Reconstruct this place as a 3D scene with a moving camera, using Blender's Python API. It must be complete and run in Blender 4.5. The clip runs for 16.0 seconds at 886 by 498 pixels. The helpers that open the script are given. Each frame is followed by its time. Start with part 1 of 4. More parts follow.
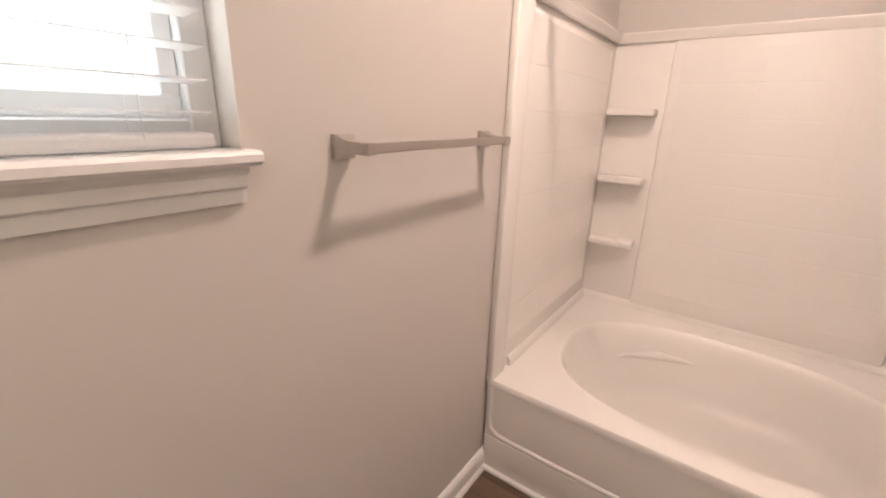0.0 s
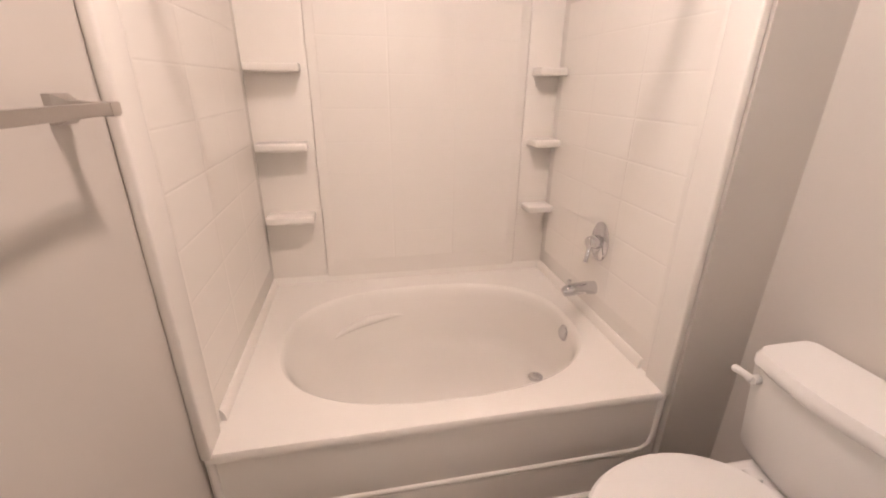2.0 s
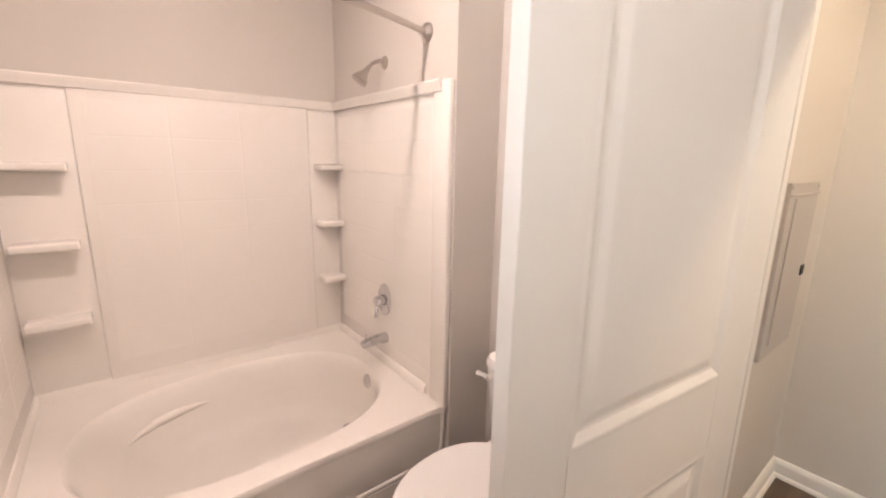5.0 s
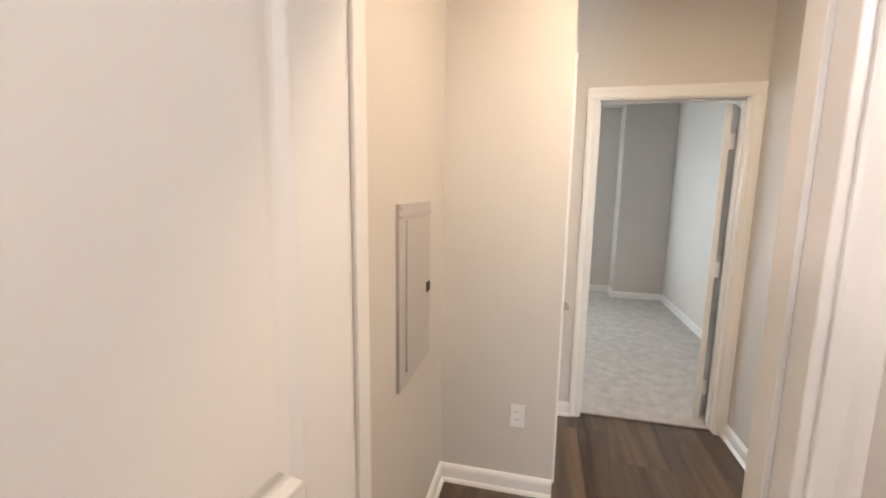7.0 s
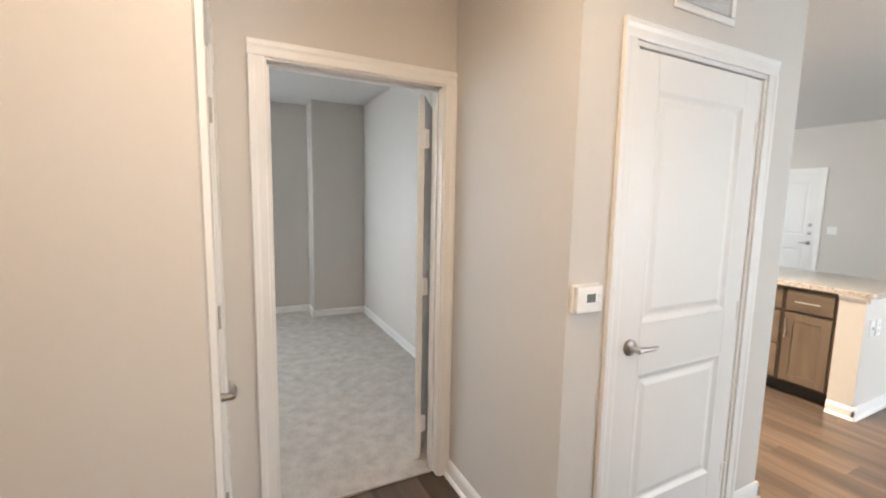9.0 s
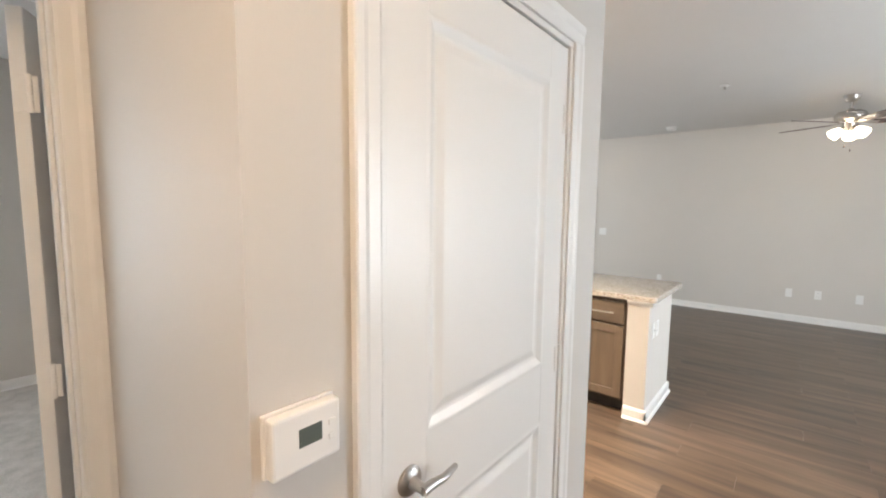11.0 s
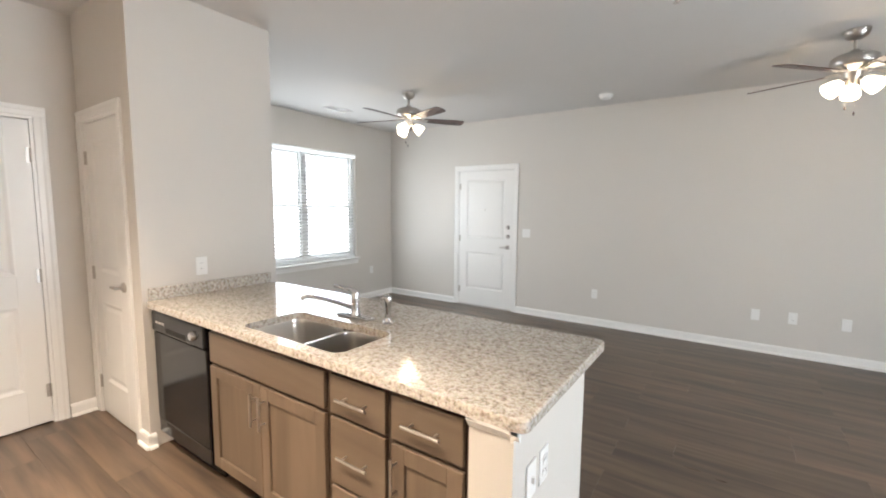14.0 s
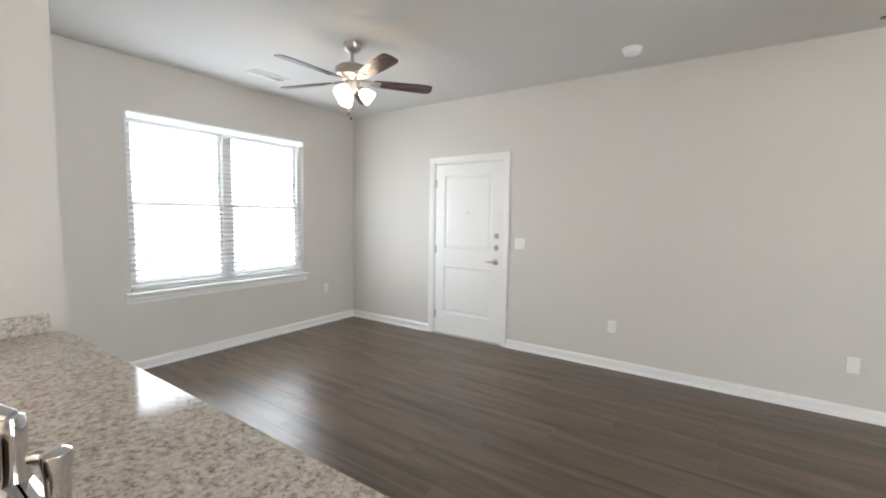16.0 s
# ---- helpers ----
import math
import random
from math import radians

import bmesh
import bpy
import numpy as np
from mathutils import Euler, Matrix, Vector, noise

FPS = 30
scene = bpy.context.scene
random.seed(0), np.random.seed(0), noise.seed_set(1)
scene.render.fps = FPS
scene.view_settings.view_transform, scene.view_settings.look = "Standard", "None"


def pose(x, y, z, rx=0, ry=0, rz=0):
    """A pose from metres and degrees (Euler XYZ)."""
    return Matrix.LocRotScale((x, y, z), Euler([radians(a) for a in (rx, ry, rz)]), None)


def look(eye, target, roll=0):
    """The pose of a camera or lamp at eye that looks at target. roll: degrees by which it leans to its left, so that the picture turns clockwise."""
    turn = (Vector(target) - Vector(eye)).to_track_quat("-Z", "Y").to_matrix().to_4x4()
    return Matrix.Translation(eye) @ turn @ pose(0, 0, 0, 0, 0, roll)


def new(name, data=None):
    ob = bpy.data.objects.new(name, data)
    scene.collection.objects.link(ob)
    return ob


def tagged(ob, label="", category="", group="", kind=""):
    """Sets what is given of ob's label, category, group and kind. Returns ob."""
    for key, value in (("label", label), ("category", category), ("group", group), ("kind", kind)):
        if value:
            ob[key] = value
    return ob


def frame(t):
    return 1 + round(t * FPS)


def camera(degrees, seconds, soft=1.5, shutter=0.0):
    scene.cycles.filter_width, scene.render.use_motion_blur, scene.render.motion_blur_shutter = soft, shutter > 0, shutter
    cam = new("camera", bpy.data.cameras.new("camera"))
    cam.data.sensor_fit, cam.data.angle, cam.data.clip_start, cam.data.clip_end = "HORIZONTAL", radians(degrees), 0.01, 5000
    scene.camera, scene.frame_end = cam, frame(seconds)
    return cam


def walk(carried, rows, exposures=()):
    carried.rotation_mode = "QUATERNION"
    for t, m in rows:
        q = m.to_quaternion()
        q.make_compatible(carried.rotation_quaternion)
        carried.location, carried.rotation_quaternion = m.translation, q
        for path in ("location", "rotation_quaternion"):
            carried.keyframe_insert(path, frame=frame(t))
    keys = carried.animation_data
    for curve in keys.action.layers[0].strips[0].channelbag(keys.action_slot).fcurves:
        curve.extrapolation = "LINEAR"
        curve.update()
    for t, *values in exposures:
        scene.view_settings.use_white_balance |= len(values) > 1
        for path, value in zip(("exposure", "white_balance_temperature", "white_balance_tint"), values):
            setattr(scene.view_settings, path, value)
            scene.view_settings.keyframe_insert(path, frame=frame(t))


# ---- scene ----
cam = camera(93.6, 16.0, soft=2.0)
PATH = [
    (0, (0.444, 0.221, 1.409), (-0.668, 1.766, 0.795), 1.8),
    (0.5, (0.383, 0.302, 1.408), (-0.345, 2.055, 0.777), 2.0),
    (1, (0.314, 0.36, 1.408), (-0.037, 2.213, 0.742), 1.3),
    (1.5, (0.269, 0.441, 1.386), (0.274, 2.313, 0.682), 1.0),
    (2, (0.258, 0.51, 1.386), (0.62, 2.335, 0.651), 0.6),
    (2.5, (0.212, 0.489, 1.422), (0.716, 2.277, 0.681), 0.6),
    (3, (0.161, 0.425, 1.45), (0.721, 2.228, 0.792), 0.5),
    (3.2, (0.151, 0.404, 1.458), (0.736, 2.223, 0.869), 0.7),
    (5.3, (0.183, 0.148, 1.507), (1.535, 1.571, 1.12), 0.8),
    (5.5, (0.221, 0.139, 1.503), (1.668, 1.468, 1.128), 0.8),
    (6, (0.348, 0.125, 1.507), (1.992, 1.21, 1.16), 0.8),
    (6.5, (0.51, 0.11, 1.509), (2.316, 0.909, 1.189), 0.7),
    (7, (0.672, 0.11, 1.504), (2.599, 0.562, 1.211), 0.8),
    (7.5, (0.879, 0.081, 1.498), (2.856, 0.211, 1.225), 1.0),
    (8, (1.1, 0.047, 1.492), (3.071, -0.165, 1.23), 0.9),
    (8.5, (1.324, 0.013, 1.488), (3.222, -0.569, 1.24), 0.9),
    (9, (1.527, -0.067, 1.483), (3.303, -0.958, 1.252), 1.1),
    (9.5, (1.706, -0.167, 1.472), (3.31, -1.343, 1.258), 1.2),
    (10, (1.865, -0.297, 1.476), (3.33, -1.644, 1.273), 1.3),
    (10.2, (1.92, -0.378, 1.481), (3.337, -1.775, 1.28), 1.2),
    (12.5, (2.040, -1.850, 1.556), (3.207, -3.461, 1.352), 0.1),
    (13, (2.090, -2.212, 1.530), (3.230, -3.841, 1.317), 0.3),
    (13.5, (2.158, -2.553, 1.481), (3.302, -4.182, 1.286), 0.2),
    (14, (2.256, -2.886, 1.484), (3.384, -4.526, 1.286), 0.5),
    (14.5, (2.380, -3.239, 1.465), (3.497, -4.887, 1.273), 0.6),
    (15, (2.525, -3.591, 1.443), (3.634, -5.246, 1.262), 0.7),
    (15.5, (2.666, -3.919, 1.417), (3.773, -5.575, 1.249), 0.8),
    (16, (2.789, -4.211, 1.414), (3.908, -5.862, 1.258), 0.9),
]
EXPOSURES = [(0, 0.25, 6500, 10), (3, 0.25, 6500, 10), (6, 0.40, 6350, 10), (9, 0.28, 6300, 10), (12.5, 0.24, 6350, 10), (16, 0.26, 6300, 10)]
walk(cam, [(t, look(eye, target, roll)) for t, eye, target, roll in PATH], EXPOSURES)

# ---- world and light ----
world = bpy.data.worlds.new("world")
scene.world = world
world.use_nodes = True
wn = world.node_tree.nodes
sky = wn.new("ShaderNodeTexSky")
sky.sky_type = "NISHITA"
sky.sun_disc = False
sky.sun_elevation, sky.sun_rotation = radians(38), radians(200)
wn["Background"].inputs[1].default_value = 0.12
world.node_tree.links.new(sky.outputs[0], wn["Background"].inputs[0])

sun = new("sun", bpy.data.lights.new("sun", "SUN"))
sun.data.energy, sun.data.angle, sun.data.color = 1.0, radians(12), (1, 0.95, 0.88)
sun.matrix_world = look((2, -20, 16), (2, 0, 0))


def area_lamp(name, eye, target, sx, sy, watts, colour):
    lamp = new(name, bpy.data.lights.new(name, "AREA"))
    lamp.data.shape, lamp.data.size, lamp.data.size_y = "RECTANGLE", sx, sy
    lamp.data.energy, lamp.data.color = watts, colour
    lamp.matrix_world = look(eye, target)
    return lamp


def bulb(name, place, watts, colour, radius=0.04):
    lamp = new(name, bpy.data.lights.new(name, "POINT"))
    lamp.data.energy, lamp.data.color, lamp.data.shadow_soft_size = watts, colour, radius
    lamp.location = place
    return lamp


def disc_lamp(name, place, size, watts, colour):
    """The light of a flush ceiling lamp, shining down from its bowl."""
    lamp = new(name, bpy.data.lights.new(name, "AREA"))
    lamp.data.shape, lamp.data.size = "DISK", size
    lamp.data.energy, lamp.data.color = watts, colour
    lamp.location = place
    return lamp


DAY = (0.86, 0.94, 1.0)
# daylight in the window openings
area_lamp("daylight_living", (7.06, -6.57, 1.49), (5, -6.57, 1.49), 1.78, 1.54, 36, DAY)
area_lamp("daylight_bedroom", (7.75, 0.75, 1.42), (6.2, -0.35, 1.35), 3.0, 2.8, 255, DAY)
area_lamp("daylight_bath", (-0.62, 0.2, 1.80), (1, 0.2, 1.80), 1.9, 1.7, 40, DAY)
area_lamp("daylight_west", (-1.1, -4.7, 1.35), (2, -4.7, 1.35), 2.0, 2.3, 185, DAY)
# ceiling lamps
disc_lamp("bath_bulb", (0.42, 1.25, 2.635), 0.13, 20.5, (1.0, 0.77, 0.69))
# the hall light is a fill with no known source
disc_lamp("hall_fill", (1.92, -0.40, 2.635), 0.22, 20, (1.0, 0.74, 0.50))
# unseen fill light, added to brighten the open bathroom door
bulb("bath_fill_bulb", (0.55, -0.76, 2.0), 13, (1.0, 0.83, 0.72), 0.08)
for sx in (3.15, 4.45):
    spot = new("kitchen_downlight_lamp", bpy.data.lights.new("kitchen_downlight_lamp", "SPOT"))
    spot.data.energy, spot.data.color, spot.data.shadow_soft_size = 540, (1.0, 0.82, 0.63), 0.07
    spot.data.spot_size, spot.data.spot_blend = radians(92), 1.0
    spot.matrix_world = look((sx, -2.80, 2.71), (sx, -2.80, 0))

for place in ((5.27, -6.57, 2.27), (1.61, -7.01, 2.25)):
    bulb("fan_bulb", place, 5, (1.0, 0.78, 0.52), 0.06)

# ---- materials ----


def nodes_of(name):
    m = bpy.data.materials.new(name)
    m.use_nodes = True
    return m, m.node_tree.nodes, m.node_tree.links, m.node_tree.nodes["Principled BSDF"]


def paint(name, colour, rough=0.6, bump=0.15, scale=260.0, vary=0.04, metal=0.0, coat=0.0):
    """A surface with broad unevenness, fine relief and slightly varying gloss."""
    m, n, l, b = nodes_of(name)
    tc = n.new("ShaderNodeTexCoord")
    big = n.new("ShaderNodeTexNoise")
    big.inputs["Scale"].default_value, big.inputs["Detail"].default_value = 1.7, 4
    fine = n.new("ShaderNodeTexNoise")
    fine.inputs["Scale"].default_value, fine.inputs["Detail"].default_value = scale, 3
    for t in (big, fine):
        l.new(tc.outputs["Object"], t.inputs["Vector"])
    ramp = n.new("ShaderNodeMix")
    ramp.data_type = "RGBA"
    ramp.inputs[6].default_value = (*[c * (1 - vary) for c in colour], 1)
    ramp.inputs[7].default_value = (*[min(1, c * (1 + vary)) for c in colour], 1)
    l.new(big.outputs["Fac"], ramp.inputs[0])
    l.new(ramp.outputs[2], b.inputs["Base Color"])
    rr = n.new("ShaderNodeMapRange")
    rr.inputs[3].default_value, rr.inputs[4].default_value = rough * 0.88, min(1, rough * 1.12)
    l.new(fine.outputs["Fac"], rr.inputs[0])
    l.new(rr.outputs[0], b.inputs["Roughness"])
    bp = n.new("ShaderNodeBump")
    bp.inputs["Strength"].default_value, bp.inputs["Distance"].default_value = bump, 0.001
    l.new(fine.outputs["Fac"], bp.inputs["Height"])
    l.new(bp.outputs[0], b.inputs["Normal"])
    b.inputs["Metallic"].default_value = metal
    b.inputs["Coat Weight"].default_value = coat
    return m


def wood(name, dark, light, rough, stretch=(1.2, 22, 22), per_object=0.25, bump=0.12):
    """Grain drawn out along x, with each piece a little lighter or darker."""
    m, n, l, b = nodes_of(name)
    tc, info = n.new("ShaderNodeTexCoord"), n.new("ShaderNodeObjectInfo")
    shift = n.new("ShaderNodeVectorMath")
    shift.operation = "MULTIPLY_ADD"
    shift.inputs[1].default_value = (1, 1, 1)
    off = n.new("ShaderNodeCombineXYZ")
    mul = n.new("ShaderNodeMath")
    mul.operation = "MULTIPLY"
    mul.inputs[1].default_value = 37.0
    l.new(info.outputs["Random"], mul.inputs[0])
    for k in range(3):
        l.new(mul.outputs[0], off.inputs[k])
    l.new(tc.outputs["Object"], shift.inputs[0])
    l.new(off.outputs[0], shift.inputs[2])
    mp = n.new("ShaderNodeMapping")
    mp.inputs["Scale"].default_value = stretch
    l.new(shift.outputs[0], mp.inputs[0])
    grain, pores = n.new("ShaderNodeTexNoise"), n.new("ShaderNodeTexNoise")
    grain.inputs["Scale"].default_value, grain.inputs["Detail"].default_value, grain.inputs["Distortion"].default_value = 1.0, 6, 0.6
    pores.inputs["Scale"].default_value, pores.inputs["Detail"].default_value = 5.0, 3
    l.new(mp.outputs[0], grain.inputs["Vector"])
    l.new(mp.outputs[0], pores.inputs["Vector"])
    cr = n.new("ShaderNodeValToRGB")
    cr.color_ramp.elements[0].position, cr.color_ramp.elements[1].position = 0.3, 0.72
    cr.color_ramp.elements[0].color, cr.color_ramp.elements[1].color = (*dark, 1), (*light, 1)
    l.new(grain.outputs["Fac"], cr.inputs[0])
    hsv = n.new("ShaderNodeHueSaturation")
    mr = n.new("ShaderNodeMapRange")
    mr.inputs[3].default_value, mr.inputs[4].default_value = 1 - per_object, 1 + per_object
    l.new(info.outputs["Random"], mr.inputs[0])
    l.new(mr.outputs[0], hsv.inputs["Value"])
    l.new(cr.outputs[0], hsv.inputs["Color"])
    l.new(hsv.outputs[0], b.inputs["Base Color"])
    ro = n.new("ShaderNodeMapRange")
    ro.inputs[3].default_value, ro.inputs[4].default_value = rough * 0.8, rough * 1.25
    l.new(pores.outputs["Fac"], ro.inputs[0])
    l.new(ro.outputs[0], b.inputs["Roughness"])
    bp = n.new("ShaderNodeBump")
    bp.inputs["Strength"].default_value, bp.inputs["Distance"].default_value = bump, 0.001
    l.new(pores.outputs["Fac"], bp.inputs["Height"])
    l.new(bp.outputs[0], b.inputs["Normal"])
    return m


def granite_material():
    m, n, l, b = nodes_of("granite")
    tc = n.new("ShaderNodeTexCoord")
    blot, vor, fine = n.new("ShaderNodeTexNoise"), n.new("ShaderNodeTexVoronoi"), n.new("ShaderNodeTexNoise")
    blot.inputs["Scale"].default_value, blot.inputs["Detail"].default_value, blot.inputs["Roughness"].default_value = 62, 6, 0.72
    vor.inputs["Scale"].default_value = 120
    fine.inputs["Scale"].default_value, fine.inputs["Detail"].default_value = 85, 4
    for t in (blot, vor, fine):
        l.new(tc.outputs["Object"], t.inputs["Vector"])
    base = n.new("ShaderNodeValToRGB")
    e = base.color_ramp.elements
    e[0].position, e[0].color = 0.34, (0.20, 0.155, 0.125, 1)
    e[1].position, e[1].color = 0.66, (0.68, 0.635, 0.575, 1)
    for pos, col in ((0.41, (0.36, 0.30, 0.24, 1)), (0.46, (0.46, 0.415, 0.36, 1)), (0.56, (0.57, 0.525, 0.465, 1))):
        x = e.new(pos)
        x.color = col
    l.new(blot.outputs["Fac"], base.inputs[0])
    spots = n.new("ShaderNodeValToRGB")
    spots.color_ramp.elements[0].position, spots.color_ramp.elements[1].position = 0.60, 0.68
    l.new(fine.outputs["Fac"], spots.inputs[0])
    mix = n.new("ShaderNodeMix")
    mix.data_type = "RGBA"
    mix.inputs[7].default_value = (0.27, 0.23, 0.20, 1)
    l.new(spots.outputs[0], mix.inputs[0])
    l.new(base.outputs[0], mix.inputs[6])
    cell = n.new("ShaderNodeMix")
    cell.data_type, cell.blend_type = "RGBA", "SOFT_LIGHT"
    cell.inputs[0].default_value = 0.07
    l.new(mix.outputs[2], cell.inputs[6])
    l.new(vor.outputs["Color"], cell.inputs[7])
    l.new(cell.outputs[2], b.inputs["Base Color"])
    b.inputs["Roughness"].default_value = 0.09
    return m


def carpet_material():
    m, n, l, b = nodes_of("carpet_pile")
    tc = n.new("ShaderNodeTexCoord")
    a, f = n.new("ShaderNodeTexNoise"), n.new("ShaderNodeTexNoise")
    a.inputs["Scale"].default_value, a.inputs["Detail"].default_value = 11, 7
    f.inputs["Scale"].default_value, f.inputs["Detail"].default_value = 120, 3
    for t in (a, f):
        l.new(tc.outputs["Object"], t.inputs["Vector"])
    add = n.new("ShaderNodeMath")
    add.operation = "MULTIPLY_ADD"
    add.inputs[1].default_value = 0.5
    l.new(f.outputs["Fac"], add.inputs[0])
    l.new(a.outputs["Fac"], add.inputs[2])
    cr = n.new("ShaderNodeValToRGB")
    cr.color_ramp.elements[0].position, cr.color_ramp.elements[1].position = 0.5, 0.95
    cr.color_ramp.elements[0].color, cr.color_ramp.elements[1].color = (0.40, 0.37, 0.335, 1), (0.57, 0.53, 0.49, 1)
    l.new(add.outputs[0], cr.inputs[0])
    l.new(cr.outputs[0], b.inputs["Base Color"])
    b.inputs["Roughness"].default_value = 0.95
    bp = n.new("ShaderNodeBump")
    bp.inputs["Strength"].default_value, bp.inputs["Distance"].default_value = 0.8, 0.006
    l.new(add.outputs[0], bp.inputs["Height"])
    l.new(bp.outputs[0], b.inputs["Normal"])
    return m


def glass_material():
    m, n, l, b = nodes_of("window_glass")
    tr, gl, mix = n.new("ShaderNodeBsdfTransparent"), n.new("ShaderNodeBsdfGlossy"), n.new("ShaderNodeMixShader")
    gl.inputs["Roughness"].default_value = 0.02
    mix.inputs[0].default_value = 0.05
    l.new(tr.outputs[0], mix.inputs[1])
    l.new(gl.outputs[0], mix.inputs[2])
    l.new(mix.outputs[0], n["Material Output"].inputs[0])
    return m


def translucent(name, colour):
    """White slat plastic that lets part of the daylight through."""
    m = paint(name, colour, 0.4, 0.04, 120, 0.01)
    n, l = m.node_tree.nodes, m.node_tree.links
    tl, mix = n.new("ShaderNodeBsdfTranslucent"), n.new("ShaderNodeMixShader")
    tl.inputs["Color"].default_value = (*colour, 1)
    mix.inputs[0].default_value = 0.5
    l.new(n["Principled BSDF"].outputs[0], mix.inputs[1])
    l.new(tl.outputs[0], mix.inputs[2])
    l.new(mix.outputs[0], n["Material Output"].inputs[0])
    return m


def glowing(name, colour, strength):
    m, n, l, b = nodes_of(name)
    b.inputs["Base Color"].default_value = (0.9, 0.88, 0.82, 1)
    b.inputs["Roughness"].default_value = 0.35
    b.inputs["Emission Color"].default_value = (*colour, 1)
    b.inputs["Emission Strength"].default_value = strength
    return m


M_WALL = paint("wall_paint", (0.616, 0.580, 0.536), 0.62, 0.14, 190, 0.02)
M_CEIL = paint("ceiling_paint", (0.62, 0.60, 0.58), 0.85, 0.18, 150, 0.02)
M_TRIM = paint("trim_paint", (0.80, 0.785, 0.76), 0.32, 0.05, 90, 0.015)
M_DOOR = paint("door_paint", (0.79, 0.775, 0.75), 0.38, 0.10, 140, 0.02)
M_ACRYL = paint("bath_acrylic", (0.83, 0.80, 0.755), 0.24, 0.004, 30, 0.015)
M_CHINA = paint("vitreous_china", (0.84, 0.83, 0.81), 0.08, 0.01, 20, 0.01)
M_CHROME = paint("chrome", (0.66, 0.66, 0.68), 0.07, 0.0, 60, 0.02, 1.0)
M_NICKEL = paint("brushed_nickel", (0.50, 0.465, 0.43), 0.38, 0.06, 300, 0.05, 1.0)
M_STEEL = paint("stainless_steel", (0.72, 0.70, 0.67), 0.30, 0.06, 220, 0.05, 1.0)
M_PLASTIC = paint("white_plastic", (0.80, 0.79, 0.77), 0.35, 0.02, 80, 0.01)
M_GREYMETAL = paint("grey_enamel", (0.47, 0.44, 0.42), 0.42, 0.08, 160, 0.03)
M_BLACK = paint("black_enamel", (0.012, 0.012, 0.013), 0.12, 0.02, 60, 0.1)
M_DARK = paint("dark_recess", (0.02, 0.018, 0.016), 0.7, 0.1, 80, 0.1)
M_SLAT = translucent("blind_slat", (0.84, 0.84, 0.83))
M_VINYL = paint("window_vinyl", (0.80, 0.80, 0.80), 0.35, 0.02, 80, 0.01)
M_FLOOR = wood("vinyl_plank", (0.054, 0.039, 0.029), (0.172, 0.117, 0.078), 0.30, (1.0, 13, 13), 0.13, 0.06)
M_CAB = wood("stained_maple", (0.118, 0.084, 0.056), (0.182, 0.133, 0.092), 0.38, (9, 9, 0.9), 0.06, 0.05)
M_CABH = wood("stained_maple_level", (0.118, 0.084, 0.056), (0.182, 0.133, 0.092), 0.38, (0.9, 9, 9), 0.06, 0.05)
M_CARC = wood("dark_cabinet_frame", (0.045, 0.030, 0.020), (0.085, 0.055, 0.036), 0.45, (9, 9, 0.9), 0.05, 0.05)
M_BLADE = wood("cherry_blade", (0.030, 0.010, 0.007), (0.085, 0.028, 0.017), 0.28, (1.5, 18, 18), 0.1, 0.05)
M_GRANITE = granite_material()
M_CARPET = carpet_material()
M_GLASS = glass_material()
M_SHADE = glowing("lit_frosted_glass", (1.0, 0.84, 0.62), 5.0)
M_DIFF = glowing("lit_diffuser", (1.0, 0.82, 0.62), 3.0)
M_LCD = paint("display", (0.10, 0.12, 0.11), 0.2, 0.0, 50, 0.05)
M_SKY = glowing("bright_haze", (0.90, 0.95, 1.0), 3.2)
M_GROUND = paint("outdoor_ground", (0.12, 0.13, 0.08), 0.9, 0.5, 20, 0.3)

# ---- mesh helpers ----


def mesh_of(bm, name, material, smooth=False):
    me = bpy.data.meshes.new(name)
    bm.normal_update()
    bm.to_mesh(me)
    bm.free()
    me.materials.append(material)
    if smooth:
        me.polygons.foreach_set("use_smooth", [True] * len(me.polygons))
        me.set_sharp_from_angle(angle=radians(38))
    return me


def part(name, bm, material, parent, label="", smooth=False):
    ob = new(name, mesh_of(bm, name, material, smooth))
    ob.parent = parent
    if label:
        ob["label"] = label
    return ob


def thing(name, m, label, category, group="", kind=""):
    ob = new(name)
    ob.empty_display_size = 0.1
    ob.matrix_world = m
    return tagged(ob, label, category, group, kind)


def single(name, bm, material, label, category, kind="", smooth=False, group=""):
    return tagged(new(name, mesh_of(bm, name, material, smooth)), label, category, group, kind)


def box(bm, x0, x1, y0, y1, z0, z1, bevel=0.0, seg=2):
    """A box between two corners, its edges rounded by bevel."""
    r = bmesh.ops.create_cube(bm, size=1.0)
    vs = r["verts"]
    for v in vs:
        v.co = Vector(((x0 + x1) / 2 + v.co.x * (x1 - x0), (y0 + y1) / 2 + v.co.y * (y1 - y0), (z0 + z1) / 2 + v.co.z * (z1 - z0)))
    if bevel:
        es = list({e for v in vs for e in v.link_edges})
        bmesh.ops.bevel(bm, geom=es, offset=bevel, segments=seg, affect="EDGES", profile=0.5)
    return bm


def boxed(*a, **k):
    return box(bmesh.new(), *a, **k)


def rod(bm, a, b, r, r2=None, seg=14):
    """A round bar from a to b."""
    a, b = Vector(a), Vector(b)
    m = Matrix.Translation((a + b) / 2) @ (b - a).to_track_quat("Z", "Y").to_matrix().to_4x4()
    bmesh.ops.create_cone(bm, cap_ends=True, segments=seg, radius1=r, radius2=r if r2 is None else r2, depth=(b - a).length, matrix=m)
    return bm


